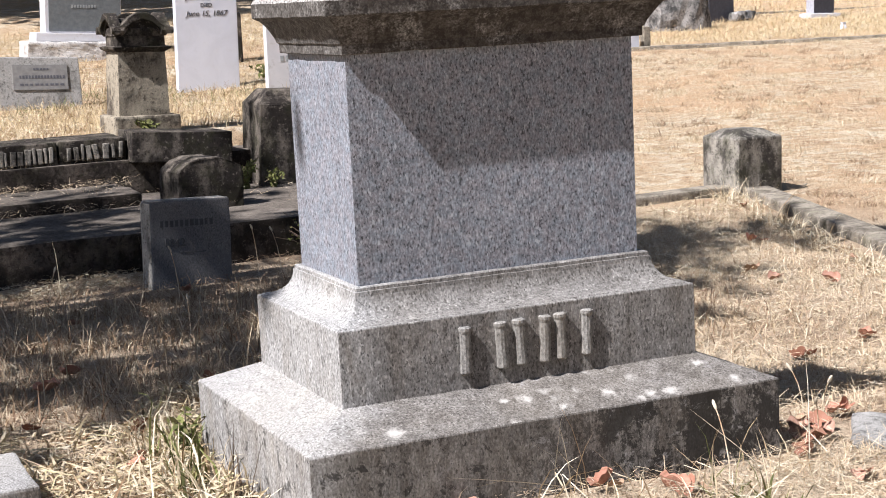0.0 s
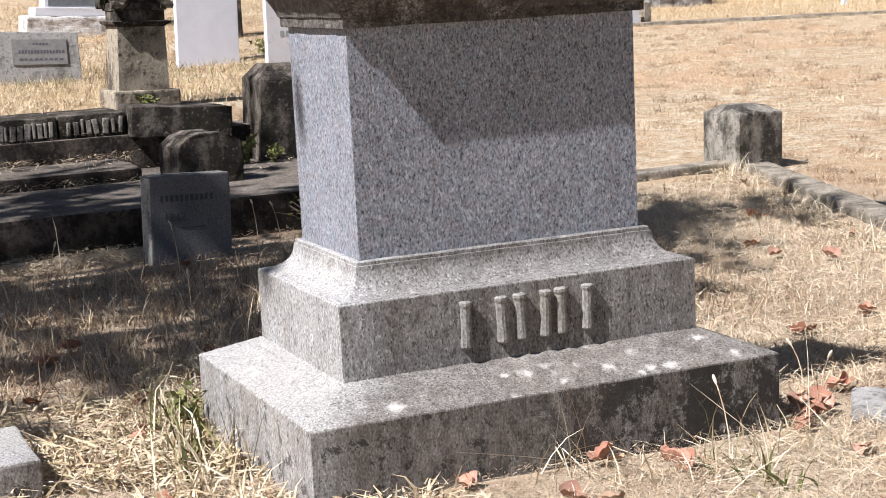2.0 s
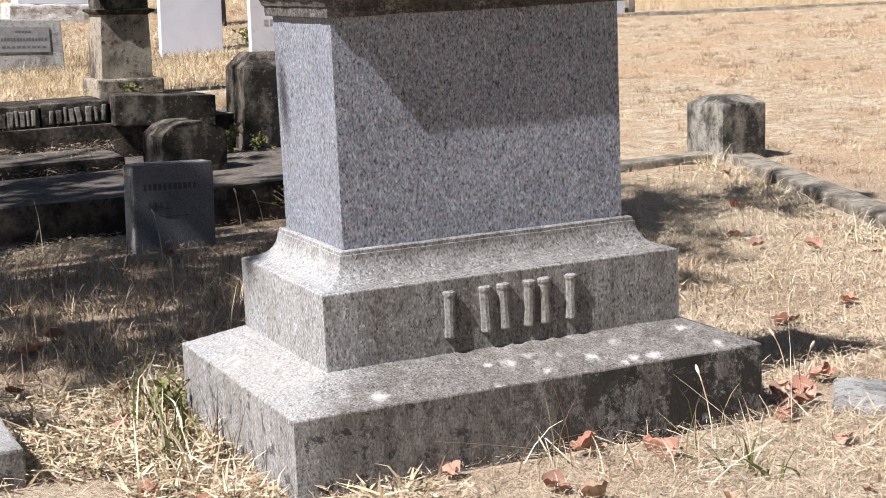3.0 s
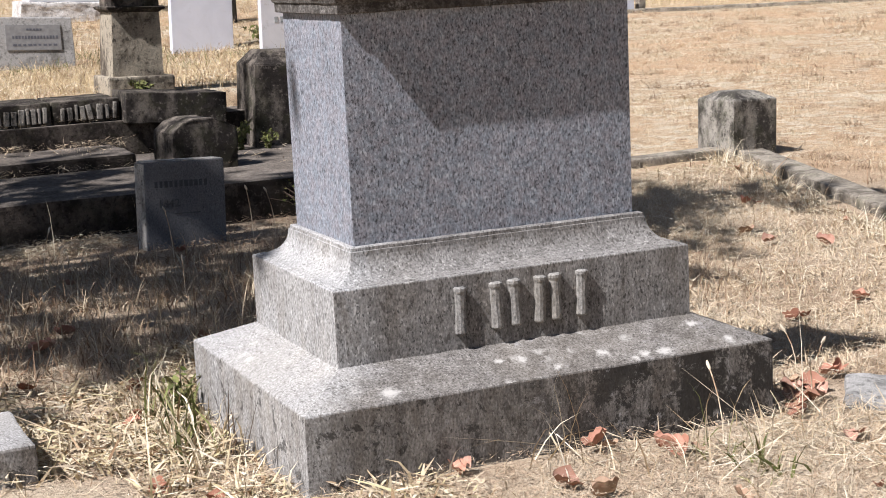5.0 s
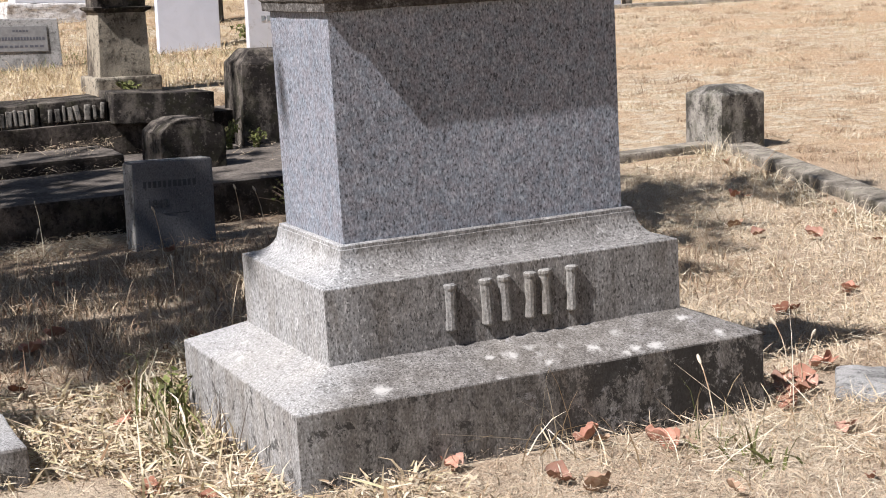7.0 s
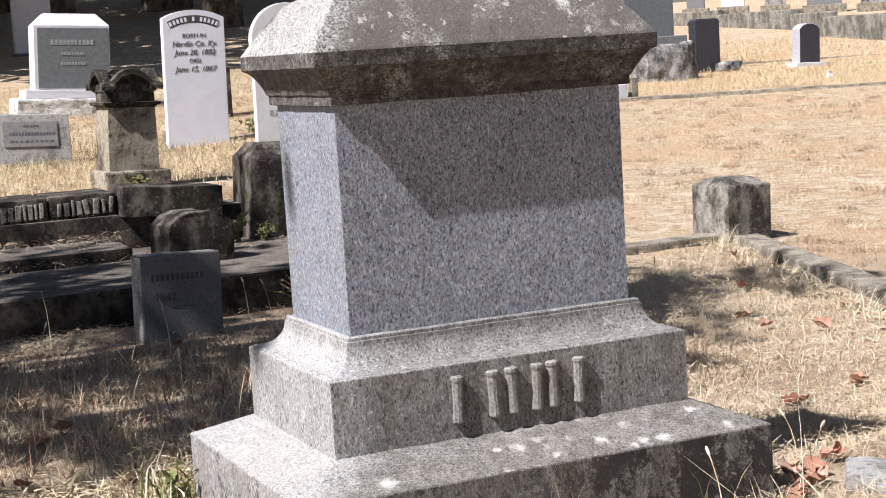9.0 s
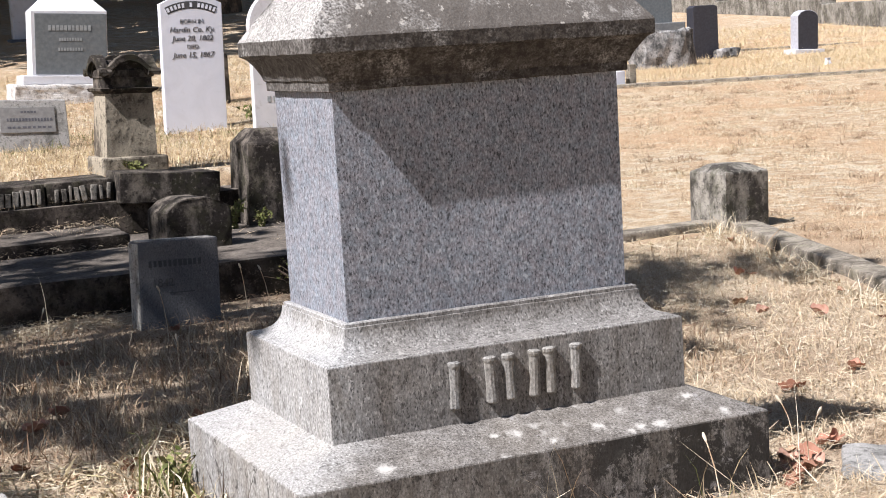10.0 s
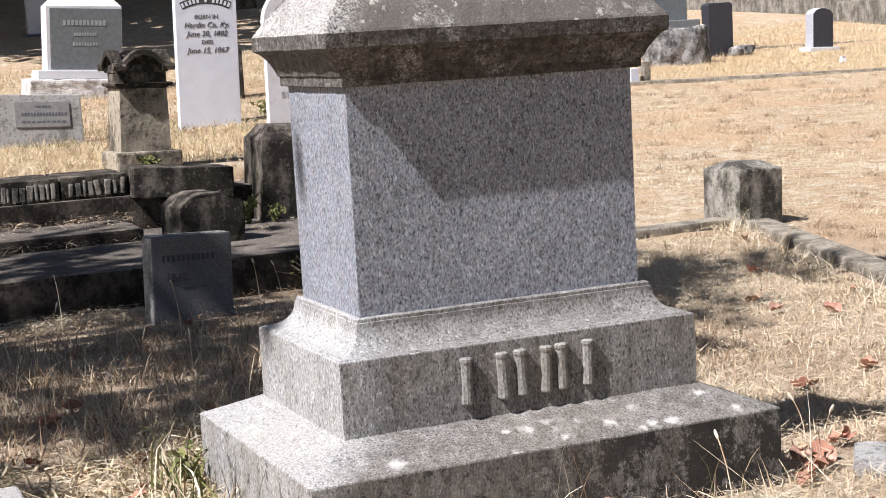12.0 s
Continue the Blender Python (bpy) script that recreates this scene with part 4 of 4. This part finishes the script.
def build_tree(x, y, z, height, crown_c, crown_r, clumps, label, seed, per=60, size=0.13, trunk_r=0.22, spread=0.28, extra=()):
    """A tapered trunk, limbs to each clump, and a crown of many leaves in clumps with gaps between."""
    rnd = random.Random(seed)
    t = thing("tree", x, y, z, label, "tree", "trees")
    cc = Vector(crown_c)
    bm = bmesh.new()
    fork = Vector((cc.x * 0.35, cc.y * 0.35, height * 0.42))
    limb(bm, (0, 0, -0.3), (fork.x * 0.4, fork.y * 0.4, fork.z * 0.5), trunk_r * 1.25, trunk_r, 12)
    limb(bm, (fork.x * 0.4, fork.y * 0.4, fork.z * 0.5), fork, trunk_r, trunk_r * 0.7, 12)
    centres = []
    for i in range(clumps):
        while True:
            p = Vector((rnd.uniform(-1, 1), rnd.uniform(-1, 1), rnd.uniform(-1, 1)))
            if p.length < 1:
                break
        c = cc + Vector((p.x * crown_r[0], p.y * crown_r[1], p.z * crown_r[2]))
        if i < len(extra):
            c = Vector(extra[i])
        centres.append(c)
        m = fork.lerp(c, 0.5) + Vector((rnd.uniform(-0.2, 0.2), rnd.uniform(-0.2, 0.2), rnd.uniform(0, 0.3)))
        limb(bm, fork, m, trunk_r * 0.3, trunk_r * 0.15, 6)
        limb(bm, m, c, trunk_r * 0.15, 0.012, 5)
    part("trunk", bm, BARK, t)
    me = leaves([tuple(c) for c in centres], per, (spread, spread, spread * 0.7), size, seed)
    me.materials.append(FOLIAGE)
    new("crown", me).parent = t
    return t


# unseen outer boughs, added to cast shade: the spot of ground shaded, and height
SHADE_SPOTS = ((1.0, 1.38, 5.0), (2.0, 2.0, 5.0), (2.55, 2.9, 5.2), (3.05, 2.8, 5.1), (1.45, 1.85, 5.2), (1.2, 2.5, 4.8), (2.0, 2.35, 5.3), (2.8, 2.85, 5.0), (0.5, 1.85, 4.9), (-0.35, 1.75, 5.0), (0.1, 1.55, 5.1), (-0.6, 1.45, 5.1), (1.7, 3.2, 5.1), (2.35, 2.4, 5.0), (0.95, 3.15, 5.0), (1.35, 3.3, 5.1), (-0.15, 1.6, 5.0))
build_tree(-5.6, 2.2, 0.0, 6.0, (1.2, 0.55, 5.2), (2.9, 1.6, 1.3), 40, "spreading shade tree beside the plot, dark green crown", 11, per=46, extra=[(gx - 0.788 * hz + 5.6, gy - 0.188 * hz - 2.2, hz) for gx, gy, hz in SHADE_SPOTS])
build_tree(-8.4, 3.6, 0.0, 7.0, (0.4, 0.2, 6.0), (2.6, 1.9, 1.6), 44, "spreading shade tree beside the steps, dark green crown", 12, per=70)
for k, (x, y, hh, rr) in enumerate(((1.2, 27.5, 9.0, 3.6), (4.6, 31.0, 10.0, 3.8), (7.4, 28.5, 9.0, 3.4), (10.4, 33.5, 10.0, 4.0), (-2.5, 24.0, 9.0, 3.6), (0.2, 19.5, 8.5, 3.2), (3.0, 40.0, 11.0, 5.0), (9.0, 42.0, 11.0, 5.0), (-1.6, 22.5, 8.5, 3.0), (4.7, 25.3, 9.0, 3.2), (7.8, 28.7, 9.5, 3.4), (7.2, 23.6, 9.0, 2.8), (-0.8, 31.0, 9.5, 3.6), (2.6, 35.5, 10.0, 3.8))):
    build_tree(x, y, level(x, y), hh, (0.2, 0, hh * 0.72), (rr, rr, hh * 0.3), 40, "large dark evergreen tree on the slope", 30 + k, per=95, size=0.26, trunk_r=0.3, spread=0.55)


# ---- grass and litter ----
def build_grass():
    strands("straw_litter", scatter(9500, -1.0, 0.3, -1.0, 1.7, zone(lambda x, y: (x > -0.3 or y > 0.38) and y < 1.35 + 0.2 * math.sin(x * 7)), 0.04, 1, 18), STRAW_LITTER, (0.025, 0.085), (0.004, 0.011), 0.8, "pale tangled straw and dry leaf blades", "straw", 0.5, 1, 0.9)
    strands("fine_litter", scatter(7000, -1.0, 0.3, -1.0, 1.7, zone(lambda x, y: y < 1.5), 0.06, 13, 12), STRAW_TAN, (0.025, 0.075), (0.0014, 0.003), 0.8, "fine dry stems among tangled straw", "straw", 0.5, 13, 0.8)
    # lighter stalks stand for the sunlit tips within the tree shade
    strands("shaded_straw", scatter(4600, -1.0, 1.6, 1.3, 2.95, zone(lambda x, y: y < 2.95), 0.05, 12, 9), STRAW_TAN, (0.04, 0.105), (0.003, 0.006), 0.45, "dry stalks among shaded grass, toned tan for sunlit tips", "grass", 0.15, 12, 0.6)
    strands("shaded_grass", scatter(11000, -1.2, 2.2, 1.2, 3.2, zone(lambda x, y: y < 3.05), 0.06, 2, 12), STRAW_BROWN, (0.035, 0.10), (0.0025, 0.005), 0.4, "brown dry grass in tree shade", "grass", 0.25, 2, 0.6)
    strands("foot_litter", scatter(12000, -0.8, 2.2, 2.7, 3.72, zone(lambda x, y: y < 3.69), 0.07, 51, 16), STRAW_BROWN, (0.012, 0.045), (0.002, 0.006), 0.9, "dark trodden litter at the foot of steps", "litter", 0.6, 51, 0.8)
    # pale straw laid to imitate a sun fleck on the shaded ground
    strands("foot_litter", scatter(2600, -0.1, 0.5, 3.36, 3.66, zone(lambda x, y: True), 0.05, 52, 16), STRAW_PALE, (0.015, 0.05), (0.002, 0.005), 1.0, "pale straw in place of a sun fleck at the foot of steps", "litter", 0.7, 52, 0.8)
    strands("short_grass", scatter(30000, -0.2, 1.9, -1.3, 0.3, zone(lambda x, y: True), 0.05, 3, 10), STRAW_FRONT, (0.014, 0.042), (0.0012, 0.0026), 0.75, "sparse short bleached grass and stalks", "grass", 0.5, 3, 0.8)
    strands("plot_grass", scatter(36000, 1.1, 4.2, -1.0, 4.6, zone(lambda x, y: x < 3.62 + 0.35 * (y - 3.55) and y < 3.42), 0.07, 4, 14), STRAW_TAN, (0.02, 0.065), (0.0016, 0.004), 0.68, "dry tan grass within a kerbed plot", "grass", 0.3, 4, 0.7)
    strands("plot_straw", scatter(15000, 1.1, 4.2, -1.0, 4.6, zone(lambda x, y: x < 3.62 + 0.35 * (y - 3.55) and y < 3.42), 0.07, 41, 18), STRAW_PALE, (0.025, 0.075), (0.0016, 0.0042), 0.8, "pale bleached straw lying within a kerbed plot", "straw", 0.5, 41, 0.8)
    strands("field_turf", scatter(80000, 2.5, 14.0, 1.5, 17.0, in_field, 0.12, 5, 10), STRAW_TURF, (0.012, 0.04), (0.0025, 0.006), 0.95, "short bleached turf of a dry field", "grass", 0.5, 5, 0.7)
    strands("terrace_grass", scatter(44000, -0.3, 6.5, 5.62, 17.0, lambda x, y: in_view(x, y, 7, 20.5) and y > 5.62, 0.12, 6, 12), STRAW_GOLD, (0.03, 0.10), (0.003, 0.006), 0.6, "tall golden dry grass on the terrace", "grass", 0.2, 6, 0.5)
    strands("terrace_straw", scatter(16000, -0.3, 6.5, 5.62, 17.0, lambda x, y: in_view(x, y, 7, 20.5) and y > 5.62, 0.10, 61, 16), STRAW_PALE, (0.03, 0.09), (0.003, 0.007), 0.8, "pale straw among golden terrace grass", "straw", 0.35, 61, 0.7)
    strands("tall_field_grass", scatter(30000, 9.5, 22.0, 13.0, 26.0, lambda x, y: in_view(x, y, 28, 42) and 23.2 < math.hypot(x + 1.04, y + 3.1) < 31, 0.2, 7, 12), STRAW_GOLD, (0.04, 0.12), (0.004, 0.009), 0.6, "tall golden dry grass beyond a kerb", "grass", 0.05, 7, 0.5)


build_grass()


def stalks():
    strands("field_clumps", scatter(34000, 2.6, 14.0, 1.5, 17.0, in_field, 0.09, 35, 120), STRAW_PALE, (0.03, 0.075), (0.003, 0.006), 0.6, "pale bleached clumps of turf in a dry field", "grass", 0.4, 35, 0.7)
    strands("far_turf", scatter(14000, 15.0, 30.0, 18.0, 33.0, lambda x, y: in_view(x, y, 32, 42) and 31 < math.hypot(x + 1.04, y + 3.1) < 40, 0.3, 34, 14), STRAW_GOLD, (0.04, 0.12), (0.008, 0.016), 0.7, "bleached grass below a far wall", "grass", 0.2, 34, 0.6)
    strands("terrace_weeds", scatter(9000, -0.3, 6.5, 5.62, 15.0, lambda x, y: in_view(x, y, 7, 20.5) and y > 5.62, 0.10, 31, 30), STRAW_BROWN, (0.04, 0.12), (0.003, 0.006), 0.6, "brown weeds among golden terrace grass", "grass", 0.2, 31, 0.6)
    strands("terrace_weeds", scatter(1800, 1.0, 5.0, 9.5, 12.0, lambda x, y: in_view(x, y, 9, 20.5), 0.10, 32, 40), GREEN, (0.04, 0.13), (0.003, 0.007), 0.5, "green weeds at the foot of headstones", "weeds", 0.0, 32, 0.6)
    strands("kerb_tufts", scatter(90, 3.74, 3.84, 3.76, 3.88, zone(lambda x, y: y < 3.94), 0.04, 33, 20), STRAW_PALE, (0.06, 0.16), (0.002, 0.005), 0.4, "bleached seeding grass at a corner post", "grass", 0.0, 33, 0.9)
    strands("dead_stalks", scatter(170, 0.55, 1.2, -0.32, -0.02, zone(lambda x, y: True), 0.06, 21, 7), STRAW_PALE, (0.10, 0.26), (0.002, 0.0045), 0.9, "long broken dry stalks against a stone base", "stalks", 0.35, 21, 0.6)
    strands("dead_stalks", scatter(70, -0.6, 1.2, 1.3, 3.5, zone(lambda x, y: True), 0.0, 22), STRAW_PALE, (0.12, 0.26), (0.003, 0.005), 0.2, "thin upright dry stalks in shade", "stalks", 0.0, 22, 0.4)
    strands("weed_blades", scatter(80, -0.16, -0.01, 0.35, 1.0, zone(lambda x, y: True), 0.04, 23, 12), GREEN, (0.07, 0.18), (0.004, 0.012), 0.35, "green weeds beside a stone base", "weeds", 0.0, 23, 0.7)
    strands("weed_blades", scatter(320, -0.2, 0.0, 0.2, 1.0, zone(lambda x, y: True), 0.05, 24, 12), STRAW_PALE, (0.07, 0.16), (0.004, 0.010), 0.35, "tall pale blades beside a stone base", "weeds", 0.0, 24, 0.8)
    strands("broken_stalks", scatter(420, 0.7, 1.7, -0.8, -0.05, zone(lambda x, y: True), 0.05, 71, 6), STRAW_PALE, (0.05, 0.15), (0.0018, 0.004), 1.05, "bent and broken pale stalks in short grass", "stalks", 0.45, 71, 0.6)
    strands("broken_stalks", scatter(260, 1.2, 3.2, 0.2, 2.6, zone(lambda x, y: True), 0.06, 72, 8), STRAW_PALE, (0.04, 0.12), (0.002, 0.0045), 0.9, "pale dry stalks standing in plot grass", "stalks", 0.3, 72, 0.6)
    strands("dark_stalks", scatter(16, -0.05, -0.012, 0.30, 0.52, zone(lambda x, y: True), 0.0, 73), BARK, (0.11, 0.17), (0.003, 0.005), 0.08, "thin dark dead stalks against a stone base", "stalks", 0.0, 73, 0.1)
    strands("weed_blades", scatter(40, 0.85, 1.05, -0.4, -0.15, zone(lambda x, y: True), 0.04, 25, 12), GREEN, (0.06, 0.14), (0.004, 0.010), 0.6, "small green weed tuft in dry grass", "weeds", 0.0, 25, 0.7)
    strands("kerb_tufts", scatter(1500, 2.6, 3.72, 3.40, 3.82, zone(lambda x, y: y < 3.84), 0.05, 26, 14), STRAW_LITTER, (0.03, 0.09), (0.0025, 0.005), 1.35, "bleached grass lying along a kerb", "grass", 0.6, 26, 0.9)
    strands("kerb_tufts", scatter(1200, 2.0, 3.7, 0.0, 3.9, zone(lambda x, y: 3.5 < x - 0.35 * (y - 3.55) < 3.66), 0.05, 27, 14), STRAW_PALE, (0.05, 0.13), (0.003, 0.007), 0.6, "bleached grass tufts along a kerb", "grass", 0.2, 27, 0.9)
    # tufts coloured brown to stand for small shadows among the turf
    strands("field_tufts", scatter(14000, 2.6, 13.0, 1.5, 16.0, in_field, 0.045, 28, 70), STRAW_BROWN, (0.03, 0.075), (0.003, 0.006), 0.5, "scattered tufts in a bleached field, brown for small shadows", "grass", 0.3, 28, 0.7)


stalks()


# ---- fallen leaves ----
def leaf_mesh(seed):
    """A curled, lobed dead leaf with a raised midrib."""
    rnd = random.Random(seed)
    bm = bmesh.new()
    n = 20
    curl, fold = rnd.uniform(7, 20), rnd.uniform(-0.2, 1.1)
    hub = bm.verts.new((0, 0, 0.004))
    prev = None
    for ring in (0.5, 1.0):
        cur = []
        for k in range(n):
            a = 2 * math.pi * k / n
            r = 0.04 * ring * (1 + 0.10 * ring * math.cos(3 * a + 1) + rnd.uniform(-0.09, 0.09))
            x, y = r * math.cos(a) * 1.25, r * math.sin(a)
            cur.append(bm.verts.new((x, y * (1 - 0.25 * abs(fold)), curl * (y * y + 0.5 * x * x) + fold * abs(y) * 0.5 + rnd.uniform(-0.005, 0.007))))
        for k in range(n):
            j = (k + 1) % n
            if prev:
                bm.faces.new((prev[k], cur[k], cur[j], prev[j]))
            else:
                bm.faces.new((hub, cur[k], cur[j]))
        prev = cur
    me = bpy.data.meshes.new("fallen_leaf")
    bm.to_mesh(me)
    bm.free()
    for p in me.polygons:
        p.use_smooth = True
    return me


def dead_leaf_material():
    m = Mat("dead_leaf", 0.75, spec=0.2)
    c = m.ramp(m.random(False), (0.05, (0.48, 0.25, 0.18)), (0.3, (0.26, 0.115, 0.075)), (0.5, (0.52, 0.32, 0.25)), (0.75, (0.20, 0.10, 0.065)), (0.97, (0.40, 0.29, 0.20)))
    c = m.mix(m.ramp(m.noise(45.0, 4.0), (0.4, 0.0), (0.7, 0.6)), c, (0.26, 0.12, 0.07))
    m.color(c)
    m.bump(m.noise(120.0, 3.0), 0.4, 0.003)
    return m.m


def build_leaves():
    mat = dead_leaf_material()
    meshes = [leaf_mesh(k) for k in range(7)]
    for me in meshes:
        me.materials.append(mat)
    rnd = random.Random(77)
    spots = [(0.69, -0.05), (0.71, -0.06), (0.82, -0.12), (0.85, -0.14), (0.88, -0.16), (0.365, -0.03), (0.34, -0.03), (1.036, -0.60), (0.755, -0.51), (0.55, -0.33), (1.22, -0.27), (1.25, -0.26),
             (1.29, 0.03), (1.32, 0.07), (1.36, 0.14), (1.36, 0.075), (1.33, 0.11), (1.40, 0.10), (1.27, -0.02), (1.31, 0.0), (1.37, 0.03), (1.42, 0.14), (1.24, -0.06),
             (1.54, 0.18), (1.51, 0.17), (2.20, 0.92), (2.23, 0.94), (2.0, 0.92), (1.97, 0.95), (2.98, 1.95), (2.91, 2.54), (2.96, 2.58), (2.99, 2.55), (3.55, 3.5), (3.52, 3.46),
             (-0.10, 1.07), (-0.12, 1.05), (-0.17, 0.80), (-0.19, 0.77), (-0.26, 0.23), (-0.175, 0.08), (-0.14, 1.82), (-0.245, 1.64), (-0.22, 1.7), (2.6, 1.6), (2.5, 1.95), (2.75, 1.42)]
    for _ in range(10):
        spots.append((rnd.uniform(1.3, 3.4), rnd.uniform(-0.5, 3.2)))
    for _ in range(9):
        spots.append((rnd.uniform(-0.7, 1.0), rnd.uniform(1.0, 3.4)))
    for _ in range(5):
        spots.append((rnd.uniform(-0.3, 1.5), rnd.uniform(-0.75, -0.08)))
    for k, (x, y) in enumerate(spots):
        if not off_stone(x, y):
            continue
        ob = new("fallen_leaf", meshes[k % 7])
        sc = rnd.uniform(0.36, 0.72)
        ob.matrix_basis = pose(x, y, level(x, y) + rnd.uniform(0.008, 0.022), rnd.uniform(-22, 22), rnd.uniform(-22, 22), rnd.uniform(0, 360)) @ Matrix.Diagonal((sc, sc, sc, 1))
        tagged(ob, "curled reddish-brown dead leaf lying on dry grass", "leaf", "fallen leaves")


build_leaves()


# ---- small plants ----
def build_plant(x, y, z, height, stems, spread, label, seed, size=0.012, leafy=9, name="weed"):
    """A few bent stems, each with its own small leaves."""
    rnd = random.Random(seed)
    t = thing(name, x, y, z, label, "plant", "weeds among the stones")
    bm = bmesh.new()
    cs = []
    for _ in range(stems):
        a = rnd.uniform(0, 2 * math.pi)
        r = spread * rnd.uniform(0.3, 1.0)
        h = height * rnd.uniform(0.6, 1.1)
        pts = [Vector((math.cos(a) * r * f * f, math.sin(a) * r * f * f, h * (f - 0.25 * f * f))) for f in (0, 0.35, 0.7, 1.0)]
        for p, q in zip(pts, pts[1:]):
            limb(bm, p, q, 0.0022, 0.0014, 4)
            for k in range(leafy // 3):
                cs.append(tuple(p.lerp(q, rnd.random())))
    part("stem", bm, BARK, t)
    me = leaves(cs, 2, (0.006, 0.006, 0.006), size, seed)
    me.materials.append(GREEN)
    me.name = "foliage"
    ob = new("foliage", me)
    ob.parent = t


build_plant(1.42, 4.93, 0.18, 0.19, 16, 0.10, "leafy green weed at the foot of a stone post", 1, 0.014, 15)
build_plant(1.55, 4.86, 0.18, 0.13, 10, 0.07, "leafy green weed beside a stone post", 2, 0.012, 12)
build_plant(1.07, 5.52, 0.47, 0.09, 12, 0.12, "low pale-leaved weed against a sandstone plinth", 3, 0.016, 12)
build_plant(1.28, 3.55, 0.0, 0.26, 12, 0.22, "dry twiggy weed before dark steps", 4, 0.010, 6)
build_plant(-0.05, 0.80, 0.0, 0.15, 6, 0.07, "green leafy weed beside a granite base", 5, 0.016, 9)
build_plant(3.62, 11.0, 0.37, 0.3, 26, 0.35, "low green shrub in dry grass beside a headstone", 7, 0.03, 12)


def build_seed_stalk(x, y, height, lean, seed, turn=None):
    """A thin bent stalk with a pale seed head."""
    rnd = random.Random(seed)
    t = thing("seed_stalk", x, y, level(x, y), "thin dry grass stalk with a pale seed head", "plant", "seed stalks", rz=rnd.uniform(0, 360) if turn is None else turn)
    bm = bmesh.new()
    pts = [Vector((lean * height * f ** 2, 0, height * (f - 0.12 * f * f))) for f in (0, 0.3, 0.6, 0.85, 1.0)]
    for a, b in zip(pts, pts[1:]):
        limb(bm, a, b, 0.0016, 0.0012, 5)
    part("stalk", bm, STRAW_TAN, t)
    bm = bmesh.new()
    bmesh.ops.create_icosphere(bm, subdivisions=2, radius=1)
    for v in bm.verts:
        k = 1 + 0.3 * noise.noise(v.co * 3 + Vector((seed, 0, 0)))
        v.co = Vector((v.co.x * 0.0042 * k, v.co.y * 0.0042 * k, v.co.z * 0.014))
    bm.transform(Matrix.Translation(pts[-1]) @ pose(0, 0, 0, 0, 20 + 60 * lean, 0))
    part("seed_head", bm, SEED, t)


for k, (x, y, h, ln) in enumerate(((-0.02, 2.75, 0.17, 0.5), (0.0, 2.9, 0.2, 0.3), (0.06, 2.6, 0.13, 0.2), (0.35, 2.2, 0.16, 0.1), (-0.18, 1.9, 0.13, 0.4), (1.36, 0.05, 0.12, 0.3), (1.42, 0.12, 0.15, 0.2), (1.5, 0.3, 0.13, 0.3), (0.98, -0.12, 0.19, 0.4), (0.5, 2.9, 0.24, 0.1), (0.92, 3.2, 0.26, 0.1), (1.05, 3.3, 0.22, 0.15))):
    build_seed_stalk(x, y, h, ln, k)
build_seed_stalk(3.03, 2.57, 0.28, 0.55, 14, -36)


def build_step_litter():
    """Straw, leaf dust and bits caught in the angles of the terrace steps."""
    rnd = random.Random(91)
    rows = []
    for n, x0, x1, y0, y1, z in ((900, -0.6, 0.86, 5.02, 5.14, 0.247), (500, -0.6, 0.8, 4.70, 5.02, 0.247), (420, -0.6, 0.86, 4.42, 4.64, 0.184), (420, 0.9, 2.3, 4.1, 4.95, 0.184), (380, -0.6, 0.86, 5.16, 5.183, 0.366)):
        for _ in range(n):
            x = rnd.uniform(x0, x1)
            if rnd.random() < 0.35 + 0.65 * (noise.noise(Vector((x * 3.1, y0 * 5, 0))) > -0.1):
                rows.append((x, rnd.uniform(y0, y1), z))
    strands("step_litter", rows, STRAW_TAN, (0.02, 0.06), (0.002, 0.004), 1.25, "dry straw and bits lying on stone steps", "litter", 0.85, 92, 0.3)


build_step_litter()
